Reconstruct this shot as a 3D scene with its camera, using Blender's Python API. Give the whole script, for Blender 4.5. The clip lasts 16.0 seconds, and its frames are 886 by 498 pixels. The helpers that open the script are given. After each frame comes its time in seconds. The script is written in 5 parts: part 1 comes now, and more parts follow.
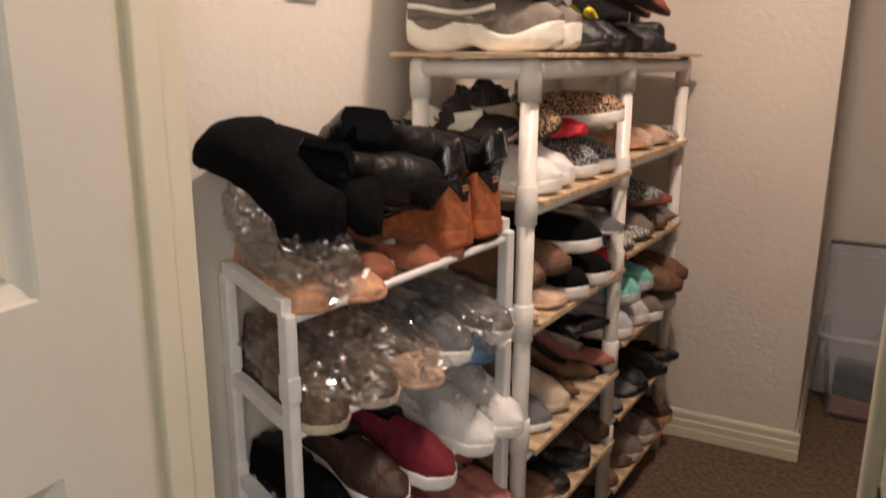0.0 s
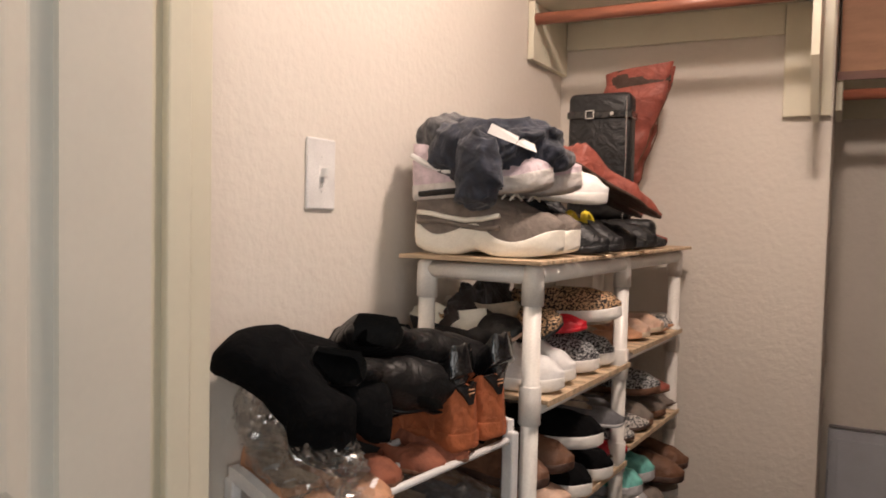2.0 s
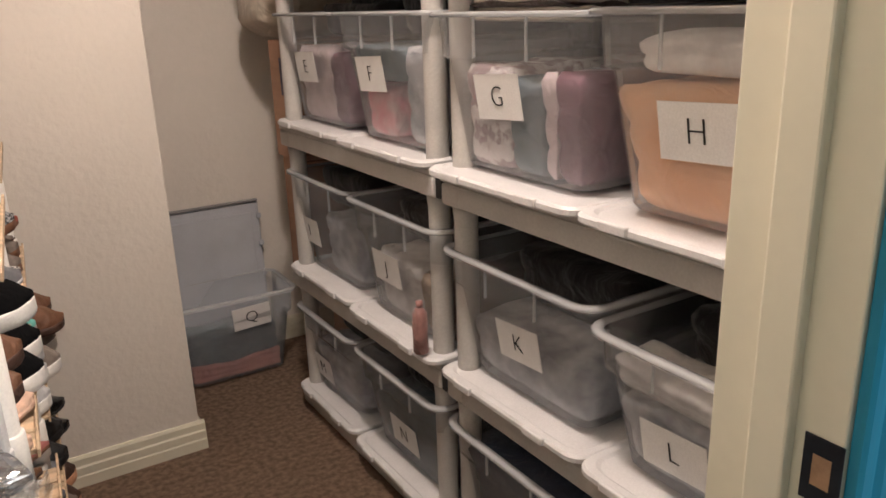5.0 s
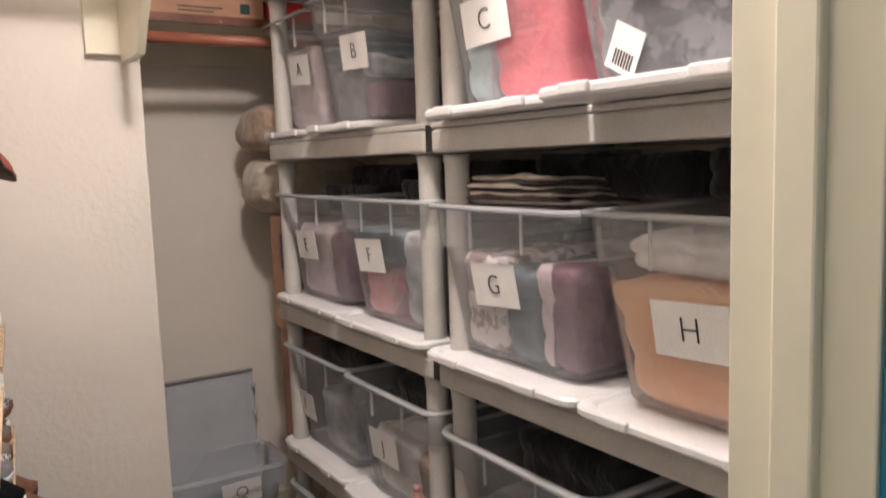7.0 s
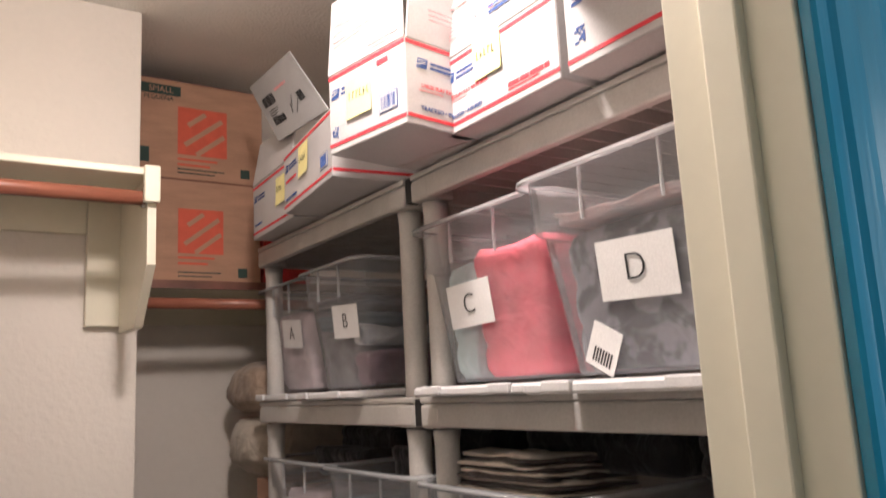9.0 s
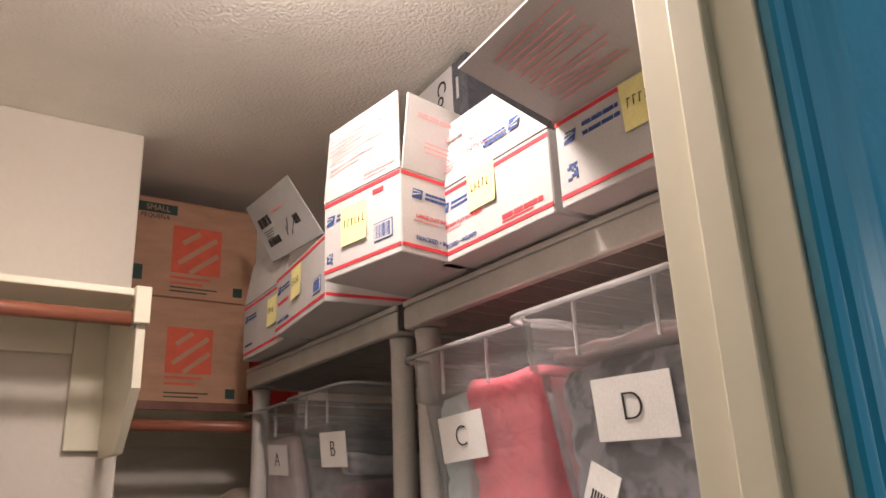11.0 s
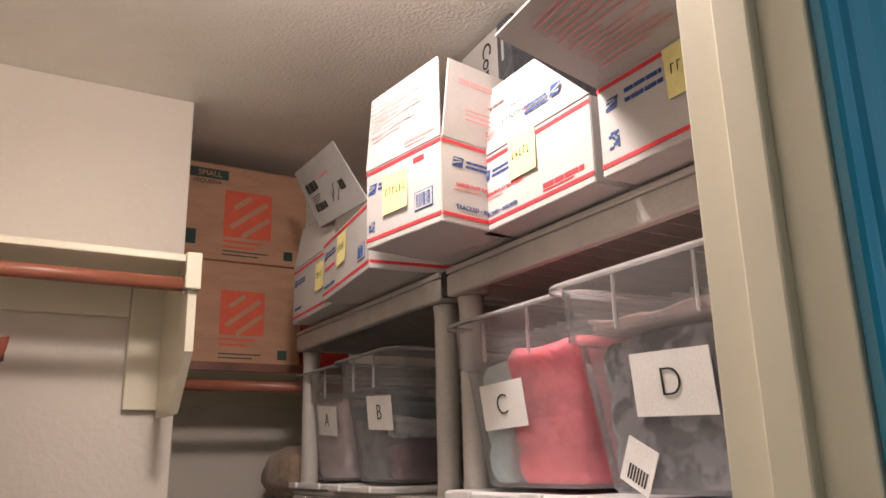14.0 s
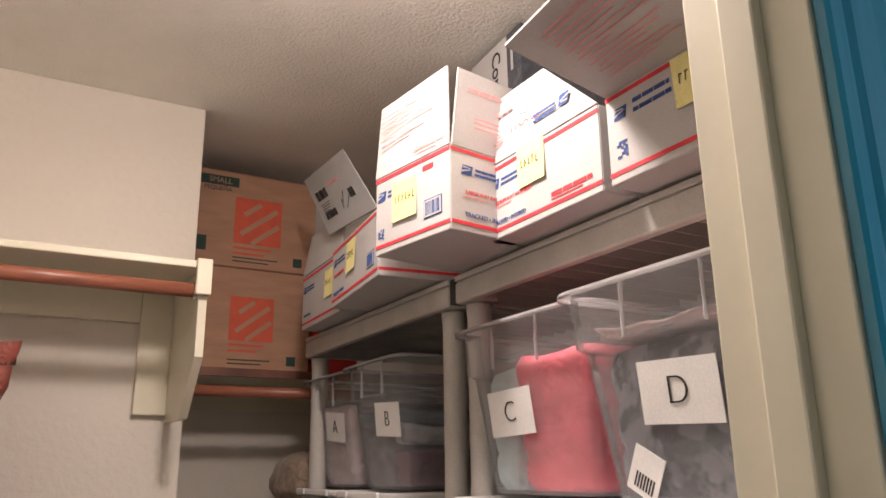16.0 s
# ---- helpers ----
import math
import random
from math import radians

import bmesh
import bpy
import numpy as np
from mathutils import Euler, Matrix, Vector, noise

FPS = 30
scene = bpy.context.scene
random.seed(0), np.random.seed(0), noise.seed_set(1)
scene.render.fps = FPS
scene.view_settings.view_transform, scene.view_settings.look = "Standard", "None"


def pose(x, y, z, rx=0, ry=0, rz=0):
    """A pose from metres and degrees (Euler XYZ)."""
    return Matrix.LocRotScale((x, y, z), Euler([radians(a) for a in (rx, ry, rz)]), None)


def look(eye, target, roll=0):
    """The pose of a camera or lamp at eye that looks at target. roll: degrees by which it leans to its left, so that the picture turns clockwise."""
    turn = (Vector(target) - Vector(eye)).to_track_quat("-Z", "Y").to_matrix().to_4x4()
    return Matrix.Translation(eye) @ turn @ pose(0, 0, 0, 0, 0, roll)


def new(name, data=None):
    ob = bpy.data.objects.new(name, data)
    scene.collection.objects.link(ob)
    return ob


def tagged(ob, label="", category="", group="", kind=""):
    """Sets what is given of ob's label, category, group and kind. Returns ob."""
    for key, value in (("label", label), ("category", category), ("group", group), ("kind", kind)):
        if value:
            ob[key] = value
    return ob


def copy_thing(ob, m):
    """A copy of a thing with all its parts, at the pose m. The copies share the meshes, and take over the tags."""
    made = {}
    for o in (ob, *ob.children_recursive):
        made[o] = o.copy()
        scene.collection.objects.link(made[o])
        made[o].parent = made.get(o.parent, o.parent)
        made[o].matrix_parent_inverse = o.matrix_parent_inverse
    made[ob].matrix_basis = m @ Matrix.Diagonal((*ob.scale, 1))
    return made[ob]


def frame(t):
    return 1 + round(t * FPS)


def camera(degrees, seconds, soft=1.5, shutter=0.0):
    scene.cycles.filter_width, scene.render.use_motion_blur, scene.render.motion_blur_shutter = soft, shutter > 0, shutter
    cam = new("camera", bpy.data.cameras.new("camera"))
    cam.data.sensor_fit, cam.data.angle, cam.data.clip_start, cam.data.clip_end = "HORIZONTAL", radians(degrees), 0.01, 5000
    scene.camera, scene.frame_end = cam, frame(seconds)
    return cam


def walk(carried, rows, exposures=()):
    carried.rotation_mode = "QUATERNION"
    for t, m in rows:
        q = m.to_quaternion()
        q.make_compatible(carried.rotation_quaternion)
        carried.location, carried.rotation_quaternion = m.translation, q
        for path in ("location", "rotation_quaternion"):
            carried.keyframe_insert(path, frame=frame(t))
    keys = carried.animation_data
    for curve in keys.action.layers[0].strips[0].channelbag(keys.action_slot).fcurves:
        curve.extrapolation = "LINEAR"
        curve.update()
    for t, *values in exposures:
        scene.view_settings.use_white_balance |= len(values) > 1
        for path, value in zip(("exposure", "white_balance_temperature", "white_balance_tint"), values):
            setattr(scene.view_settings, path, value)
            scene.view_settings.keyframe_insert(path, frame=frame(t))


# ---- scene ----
cam = camera(59.5, 16.0, soft=1.6, shutter=0.5)
PATH = [
    (0, (0.829, -0.059, 1.178), (-0.073, 1.657, 0.687), 0.3),
    (0.5, (0.826, -0.072, 1.214), (-0.11, 1.659, 0.856), 0.4),
    (1, (0.831, -0.082, 1.238), (-0.119, 1.66, 0.989), 0.5),
    (1.5, (0.833, -0.093, 1.252), (-0.117, 1.66, 1.099), 0.7),
    (2, (0.818, -0.098, 1.259), (-0.096, 1.679, 1.166), 1.3),
    (2.5, (0.689, -0.075, 1.245), (0.067, 1.824, 1.173), 1.1),
    (3, (0.492, -0.026, 1.252), (0.384, 1.968, 1.132), -0.3),
    (3.5, (0.431, 0.111, 1.216), (0.853, 2.055, 1.011), -0.7),
    (4, (0.37, 0.21, 1.211), (1.232, 1.955, 0.75), -2.3),
    (4.2, (0.357, 0.23, 1.202), (1.33, 1.87, 0.602), -1.3),
    (6.3, (0.323, 0.243, 1.218), (1.362, 1.848, 0.629), -1.8),
    (6.5, (0.304, 0.232, 1.246), (1.376, 1.855, 0.779), -2.1),
    (7, (0.33, 0.237, 1.268), (1.41, 1.905, 1.042), -1.9),
    (7.5, (0.324, 0.235, 1.294), (1.413, 1.911, 1.217), -2.1),
    (8, (0.334, 0.23, 1.325), (1.416, 1.909, 1.417), -3.0),
    (8.5, (0.336, 0.222, 1.348), (1.429, 1.881, 1.577), -3.3),
    (9, (0.328, 0.211, 1.364), (1.432, 1.842, 1.708), -3.0),
    (9.5, (0.331, 0.209, 1.384), (1.433, 1.811, 1.852), -2.8),
    (10, (0.329, 0.213, 1.393), (1.431, 1.776, 1.978), -2.4),
    (10.2, (0.33, 0.215, 1.392), (1.43, 1.766, 2.011), -2.1),
    (12.5, (0.328, 0.211, 1.396), (1.404, 1.778, 2.017), -3.3),
    (13, (0.326, 0.209, 1.398), (1.399, 1.779, 2.017), -3.5),
    (13.5, (0.347, 0.205, 1.412), (1.33, 1.863, 1.946), -0.7),
    (14, (0.353, 0.202, 1.413), (1.338, 1.862, 1.938), -1.3),
    (14.5, (0.35, 0.201, 1.412), (1.324, 1.869, 1.933), -1.3),
    (15, (0.353, 0.204, 1.412), (1.318, 1.874, 1.939), -1.1),
    (15.5, (0.351, 0.2, 1.412), (1.312, 1.868, 1.954), -1.0),
    (16, (0.348, 0.195, 1.41), (1.312, 1.861, 1.955), -0.8),
]
walk(cam, [(t, look(eye, target, roll)) for t, eye, target, roll in PATH],
     exposures=[(0, 0.22, 6600, 15), (1.5, 0.0, 6250, 13), (2.5, 0.06, 6300, 13), (3.5, 0.46, 6450, 15), (4.2, 0.58, 6100, 11), (6.5, 0.74, 5800, 8), (7.5, 0.51, 5400, 6),
                (9, 0.17, 5600, 9), (10, -0.16, 5850, 10), (12.5, -0.25, 5850, 10), (16, -0.24, 5860, 10)])

# ---- light, world, exposure ----
world = bpy.data.worlds.new("world")
scene.world = world
world.use_nodes = True
wbg = world.node_tree.nodes["Background"]
wbg.inputs["Color"].default_value = (0.55, 0.62, 0.70, 1)
wbg.inputs["Strength"].default_value = 0.05
LAMP = (0.74, 1.14, 2.335)


def lamp(name, kind, m, energy, color, **more):
    data = bpy.data.lights.new(name, kind)
    data.energy, data.color = energy, color
    for key, value in more.items():
        if key == "radius":
            data.shadow_soft_size = value
        if key == "size":
            data.shape, data.size, data.size_y = "RECTANGLE", value[0], value[1]
    ob = new(name, data)
    ob.matrix_world = m
    return ob


lamp("ceiling_bulb", "POINT", pose(*LAMP), 24, (1.0, 0.80, 0.655), radius=0.05)
lamp("ceiling_lamp_glow", "AREA", pose(LAMP[0], LAMP[1], LAMP[2] - 0.055), 9, (1.0, 0.80, 0.655), size=(0.16, 0.16))
# Added, unseen fill lamp for light from the room outside; no window is built.
lamp("room_fill_light", "AREA", look((2.3, -1.7, 1.5), (0.6, 0.7, 1.1)), 28, (1.0, 0.94, 0.85), size=(1.5, 1.4))


# ---- materials ----
def mat(name, color, rough=0.6, metal=0.0, vary=0.12, scale=30.0, bump=0.15, fine=300.0, dist=0.002, spec=0.5, second=None, stretch=(1, 1, 1), coat=0.0, sheen=0.0, grain=0.25, sharp=False, crease=0.0, cscale=18.0):
    m = bpy.data.materials.new(name)
    m.use_nodes = True
    nt = m.node_tree
    n, ln = nt.nodes, nt.links
    p = n["Principled BSDF"]
    p.inputs["Roughness"].default_value = rough
    p.inputs["Metallic"].default_value = metal
    p.inputs["Specular IOR Level"].default_value = spec
    p.inputs["Coat Weight"].default_value = coat
    p.inputs["Sheen Weight"].default_value = sheen
    tc, mp = n.new("ShaderNodeTexCoord"), n.new("ShaderNodeMapping")
    mp.inputs["Scale"].default_value = stretch
    ln.new(tc.outputs["Object"], mp.inputs["Vector"])
    big, small = n.new("ShaderNodeTexNoise"), n.new("ShaderNodeTexNoise")
    big.inputs["Scale"].default_value, big.inputs["Detail"].default_value = scale, 4
    small.inputs["Scale"].default_value, small.inputs["Detail"].default_value = fine, 3
    ln.new(mp.outputs[0], big.inputs["Vector"])
    ln.new(mp.outputs[0], small.inputs["Vector"])
    ramp = n.new("ShaderNodeValToRGB")
    dark = second or tuple(c * (1 - vary * 1.6) for c in color)
    lite = color if second else tuple(min(1, c * (1 + vary)) for c in color)
    ramp.color_ramp.elements[0].position, ramp.color_ramp.elements[1].position = (0.46, 0.54) if sharp else (0.33, 0.67)
    ramp.color_ramp.elements[0].color, ramp.color_ramp.elements[1].color = (*dark, 1), (*lite, 1)
    ln.new(big.outputs["Fac"], ramp.inputs["Fac"])
    mix = n.new("ShaderNodeMixRGB")
    mix.blend_type, mix.inputs["Fac"].default_value = "MULTIPLY", grain
    ln.new(ramp.outputs["Color"], mix.inputs["Color1"])
    ln.new(small.outputs["Fac"], mix.inputs["Color2"])
    gain = n.new("ShaderNodeMixRGB")
    gain.blend_type, gain.inputs["Fac"].default_value = "MULTIPLY", 1
    gain.inputs["Color2"].default_value = (*[1 / (1 - 0.5 * grain)] * 3, 1)
    ln.new(mix.outputs["Color"], gain.inputs["Color1"])
    ln.new(gain.outputs["Color"], p.inputs["Base Color"])
    if bump:
        b = n.new("ShaderNodeBump")
        b.inputs["Strength"].default_value, b.inputs["Distance"].default_value = bump, dist
        ln.new(small.outputs["Fac"], b.inputs["Height"])
        ln.new(b.outputs["Normal"], p.inputs["Normal"])
        if crease:
            fold, b2 = n.new("ShaderNodeTexNoise"), n.new("ShaderNodeBump")
            fold.inputs["Scale"].default_value, fold.inputs["Detail"].default_value, fold.inputs["Distortion"].default_value = cscale, 3, 1.2
            b2.inputs["Strength"].default_value, b2.inputs["Distance"].default_value = crease, 0.03
            ln.new(tc.outputs["Object"], fold.inputs["Vector"])
            ln.new(fold.outputs["Fac"], b2.inputs["Height"])
            ln.new(b2.outputs["Normal"], b.inputs["Normal"])
    return m


def clear(name, tint, body=0.25, rough=0.15, gloss=0.16, thru=(0.95, 0.955, 0.96), wrinkle=0.12, wscale=60.0, stretch=(1, 1, 1), ior=1.45, edge=1.0):
    """Thin clear plastic: mostly see-through, a little milky, with a gloss."""
    m = bpy.data.materials.new(name)
    m.use_nodes = True
    nt = m.node_tree
    n, ln = nt.nodes, nt.links
    out = n["Material Output"]
    n.remove(n["Principled BSDF"])
    tr, df, tl, gl = (n.new("ShaderNodeBsdf" + k) for k in ("Transparent", "Diffuse", "Translucent", "Glossy"))
    tr.inputs["Color"].default_value = (*thru, 1)
    df.inputs["Color"].default_value = (*tint, 1)
    tl.inputs["Color"].default_value = (*tint, 1)
    gl.inputs["Roughness"].default_value = rough
    noise_tex, ramp = n.new("ShaderNodeTexNoise"), n.new("ShaderNodeMapRange")
    noise_tex.inputs["Scale"].default_value, noise_tex.inputs["Detail"].default_value = 9, 5
    ramp.inputs["To Min"].default_value, ramp.inputs["To Max"].default_value = body * 0.7, body * 1.3
    tc = n.new("ShaderNodeTexCoord")
    ln.new(tc.outputs["Object"], noise_tex.inputs["Vector"])
    ln.new(noise_tex.outputs["Fac"], ramp.inputs["Value"])
    milk, a, b = n.new("ShaderNodeMixShader"), n.new("ShaderNodeMixShader"), n.new("ShaderNodeMixShader")
    milk.inputs[0].default_value = 0.4
    ln.new(df.outputs[0], milk.inputs[1])
    ln.new(tl.outputs[0], milk.inputs[2])
    ln.new(ramp.outputs[0], a.inputs[0])
    ln.new(tr.outputs[0], a.inputs[1])
    ln.new(milk.outputs[0], a.inputs[2])
    fres, fm = n.new("ShaderNodeFresnel"), n.new("ShaderNodeMath")
    fres.inputs["IOR"].default_value = ior
    fm.operation, fm.inputs[1].default_value = "MULTIPLY_ADD", edge
    fm.inputs[2].default_value = gloss * 0.3
    fm.use_clamp = True
    ln.new(fres.outputs[0], fm.inputs[0])
    bumpn, wr = n.new("ShaderNodeBump"), n.new("ShaderNodeTexNoise")
    wr.inputs["Scale"].default_value = wscale
    wm = n.new("ShaderNodeMapping")
    wm.inputs["Scale"].default_value = stretch
    ln.new(tc.outputs["Object"], wm.inputs["Vector"])
    ln.new(wm.outputs[0], wr.inputs["Vector"])
    bumpn.inputs["Strength"].default_value, bumpn.inputs["Distance"].default_value = wrinkle, 0.003 if wrinkle < 0.5 else 0.02
    ln.new(wr.outputs["Fac"], bumpn.inputs["Height"])
    ln.new(bumpn.outputs["Normal"], gl.inputs["Normal"])
    ln.new(fm.outputs[0], b.inputs[0])
    ln.new(a.outputs[0], b.inputs[1])
    ln.new(gl.outputs[0], b.inputs[2])
    ln.new(b.outputs[0], out.inputs["Surface"])
    return m


M = {}
M["wall"] = mat("wall_paint", (0.74, 0.69, 0.62), 0.75, vary=0.02, scale=2, bump=0.5, fine=55, dist=0.004, grain=0.06)
M["ceil"] = mat("ceiling_texture", (0.84, 0.82, 0.77), 0.9, vary=0.03, scale=4, bump=0.8, fine=120, dist=0.006, grain=0.06)
M["trim"] = mat("trim_paint", (0.74, 0.70, 0.56), 0.38, vary=0.025, scale=5, bump=0.05, fine=60, grain=0.06)
M["door"] = mat("door_paint", (0.72, 0.68, 0.59), 0.42, vary=0.025, scale=5, bump=0.08, fine=90, grain=0.06)
M["teal"] = mat("teal_wall_paint", (0.035, 0.27, 0.43), 0.5, vary=0.06, scale=4, bump=0.3, fine=60, dist=0.004)
M["tealtrim"] = mat("teal_trim_paint", (0.035, 0.27, 0.43), 0.28, vary=0.06, scale=4, bump=0.12, fine=30, dist=0.004, stretch=(4, 4, 0.3))
M["carpet"] = mat("brown_carpet", (0.31, 0.215, 0.15), 0.98, vary=0.22, scale=60, bump=1.0, fine=420, dist=0.012, spec=0.1)
M["pvc"] = mat("white_pvc", (0.86, 0.83, 0.78), 0.3, vary=0.05, scale=14, bump=0.03)
M["rackw"] = mat("white_rack_plastic", (0.80, 0.79, 0.78), 0.35, vary=0.05, scale=20, bump=0.04)
M["ply"] = mat("pale_plywood", (0.62, 0.46, 0.30), 0.6, vary=0.2, scale=7, bump=0.2, fine=120, stretch=(1, 9, 9))
M["grey"] = mat("grey_shelf_plastic", (0.50, 0.48, 0.45), 0.45, vary=0.05, scale=12, bump=0.15, fine=200)
M["gap"] = mat("black_joint", (0.012, 0.012, 0.012), 0.6)
M["lid"] = mat("white_lid_plastic", (0.70, 0.69, 0.69), 0.35, vary=0.04, scale=12, bump=0.05)
M["bin"] = clear("clear_bin_plastic", (0.90, 0.93, 0.97), 0.20, 0.16, 0.05, (0.985, 0.99, 0.995), ior=1.3, edge=0.7, wscale=35.0)
M["rim"] = clear("clear_rim_plastic", (0.96, 0.97, 0.98), 0.42, 0.12, 0.0, (0.99, 0.992, 0.995), ior=1.2)
M["wrap"] = clear("clear_wrap_film", (0.92, 0.88, 0.84), 0.06, 0.13, 0.62, (0.97, 0.965, 0.955), 0.25, 30.0, (1, 1, 0.35), ior=1.22, edge=0.35)
M["paper"] = mat("white_card", (0.76, 0.745, 0.73), 0.85, vary=0.02, bump=0.02)
M["ink"] = mat("black_ink", (0.015, 0.015, 0.016), 0.6)
M["kraft"] = mat("kraft_cardboard", (0.42, 0.245, 0.16), 0.85, vary=0.07, scale=8, bump=0.12, fine=160, stretch=(1, 1, 5))
M["orange"] = mat("orange_print", (0.60, 0.11, 0.06), 0.8, vary=0.05)
M["boxw"] = mat("white_cardboard", (0.48, 0.465, 0.46), 0.7, vary=0.03, scale=8, bump=0.06)
M["redink"] = mat("red_print", (0.66, 0.035, 0.05), 0.7)
M["palered"] = mat("pale_red_print", (0.72, 0.30, 0.30), 0.8)
M["blueink"] = mat("navy_print", (0.03, 0.07, 0.24), 0.7)
M["note"] = mat("yellow_note", (0.83, 0.76, 0.33), 0.85, vary=0.03)
M["copper"] = mat("brown_rod", (0.34, 0.125, 0.075), 0.35, vary=0.15, scale=12, bump=0.05, stretch=(1, 8, 8))
M["darkwood"] = mat("dark_shelf_edge", (0.17, 0.07, 0.045), 0.5, vary=0.2, scale=10)
M["metal"] = mat("steel", (0.6, 0.6, 0.6), 0.25, 1.0)
M["green"] = mat("dark_green_print", (0.03, 0.06, 0.05), 0.8)


# ---- mesh helpers ----
def mesh(bm, name, material, smooth=False):
    me = bpy.data.meshes.new(name)
    bm.normal_update()
    bm.to_mesh(me)
    bm.free()
    me.materials.append(material)
    if smooth:
        for p in me.polygons:
            p.use_smooth = True
    return me


def part(name, bm, material, parent, label="", smooth=False):
    ob = new(name, mesh(bm, name, material, smooth))
    ob.parent = parent
    return tagged(ob, label)


def thing(name, m, label, category, group="", kind=""):
    ob = new(name)
    ob.empty_display_size = 0.05
    ob.matrix_world = m
    return tagged(ob, label, category, group, kind)


def solid(name, bm, material, label="", category="", kind="structure", smooth=False):
    return tagged(new(name, mesh(bm, name, material, smooth)), label, category, "", kind)


def box(x0, x1, y0, y1, z0, z1, bevel=0.0, bm=None, seg=2):
    bm = bm or bmesh.new()
    vs = [bm.verts.new((x, y, z)) for x in (x0, x1) for y in (y0, y1) for z in (z0, z1)]
    fs = [bm.faces.new([vs[i] for i in f]) for f in ((0, 1, 3, 2), (4, 6, 7, 5), (0, 4, 5, 1), (2, 3, 7, 6), (0, 2, 6, 4), (1, 5, 7, 3))]
    if bevel:
        es = list({e for f in fs for e in f.edges})
        bmesh.ops.bevel(bm, geom=es, offset=bevel, segments=seg, affect="EDGES", profile=0.5)
    return bm


def prism(points, axis, a, b, bm=None):
    """A flat outline in two axes pushed along the third from a to b."""
    bm = bm or bmesh.new()

    def at(p, h):
        return {"x": (h, p[0], p[1]), "y": (p[0], h, p[1]), "z": (p[0], p[1], h)}[axis]
    lo, hi = [bm.verts.new(at(p, a)) for p in points], [bm.verts.new(at(p, b)) for p in points]
    n = len(points)
    bm.faces.new(lo[::-1])
    bm.faces.new(hi)
    for i in range(n):
        bm.faces.new((lo[i], lo[(i + 1) % n], hi[(i + 1) % n], hi[i]))
    bmesh.ops.recalc_face_normals(bm, faces=bm.faces)
    return bm


def quad(a, b, c, d, thick=0.003):
    """A thin sheet on four corners."""
    bm = bmesh.new()
    a, b, c, d = (Vector(p) for p in (a, b, c, d))
    nrm = (b - a).cross(d - a).normalized() * thick / 2
    v = [bm.verts.new(p + s * nrm) for s in (-1, 1) for p in (a, b, c, d)]
    for f in ((3, 2, 1, 0), (4, 5, 6, 7), (0, 1, 5, 4), (1, 2, 6, 5), (2, 3, 7, 6), (3, 0, 4, 7)):
        bm.faces.new([v[i] for i in f])
    return bm


def rings(loops, cap=True, closed=True, bm=None):
    bm = bm or bmesh.new()
    vs = [[bm.verts.new(p) for p in loop] for loop in loops]
    n = len(vs[0])
    for a, b in zip(vs, vs[1:]):
        for i in range(n if closed else n - 1):
            bm.faces.new((a[i], a[(i + 1) % n], b[(i + 1) % n], b[i]))
    if cap:
        bm.faces.new(vs[0][::-1])
        bm.faces.new(vs[-1])
    return bm


def tube(path, r, n=12, bm=None):
    """A round bar along a list of points; r a number or one for each."""
    pts = [Vector(p) for p in path]
    loops = []
    for i, p in enumerate(pts):
        d = (pts[min(i + 1, len(pts) - 1)] - pts[max(i - 1, 0)]).normalized()
        side = d.cross((0, 0, 1) if abs(d.z) < 0.9 else (1, 0, 0)).normalized()
        up = side.cross(d)
        rr = r[i] if isinstance(r, (list, tuple)) else r
        loops.append([p + rr * (math.cos(k * math.tau / n) * side + math.sin(k * math.tau / n) * up) for k in range(n)])
    return rings(loops, bm=bm)


def text_bm(words, size, thin=0.0):
    """The letters as a thin mesh in the xz plane, facing -y, centred."""
    cu = bpy.data.curves.new("letters", "FONT")
    cu.body, cu.size, cu.align_x, cu.align_y, cu.extrude = words, size, "CENTER", "CENTER", 0.0004
    cu.offset = -thin
    ob = new("letters", cu)
    bpy.context.view_layer.update()
    me = bpy.data.meshes.new_from_object(ob.evaluated_get(bpy.context.evaluated_depsgraph_get()))
    bpy.data.objects.remove(ob)
    bm = bmesh.new()
    bm.from_mesh(me)
    bmesh.ops.transform(bm, matrix=pose(0, 0, 0, 90), verts=bm.verts)
    return bm


def jitter(bm, amount, scale, seed=0.0):
    for v in bm.verts:
        v.co += amount * noise.noise_vector(v.co * scale + Vector((seed, seed * 1.7, -seed)))
    return bm


# ---- the shell of the closet ----
CEIL, FAR, BACK, CORNER, RIGHT = 2.41, 2.29, 2.88, 0.782, 1.76
solid("floor", box(-1.2, 3.0, -2.6, 3.1, -0.06, 0.0), M["carpet"], "brown cut-pile carpet floor", "floor")
solid("ceiling", box(-1.2, 3.0, -2.6, 3.1, CEIL, CEIL + 0.08), M["ceil"], "off-white spray-textured ceiling", "ceiling")
solid("wall_left", box(-0.12, 0.0, 0.645, 3.0, 0, CEIL), M["wall"], "cream orange-peel textured closet wall", "wall")
solid("wall_far", box(0.0, CORNER, FAR, FAR + 0.115, 0, CEIL, 0.004), M["wall"], "cream painted closet wall with an outside corner", "wall")
solid("wall_return", box(CORNER - 0.115, CORNER, FAR + 0.117, BACK, 0, CEIL), M["wall"], "cream wall turning into the recess", "wall")
solid("wall_back", box(CORNER - 0.115, RIGHT, BACK + 0.002, BACK + 0.12, 0, CEIL), M["wall"], "cream back wall of the recess", "wall")
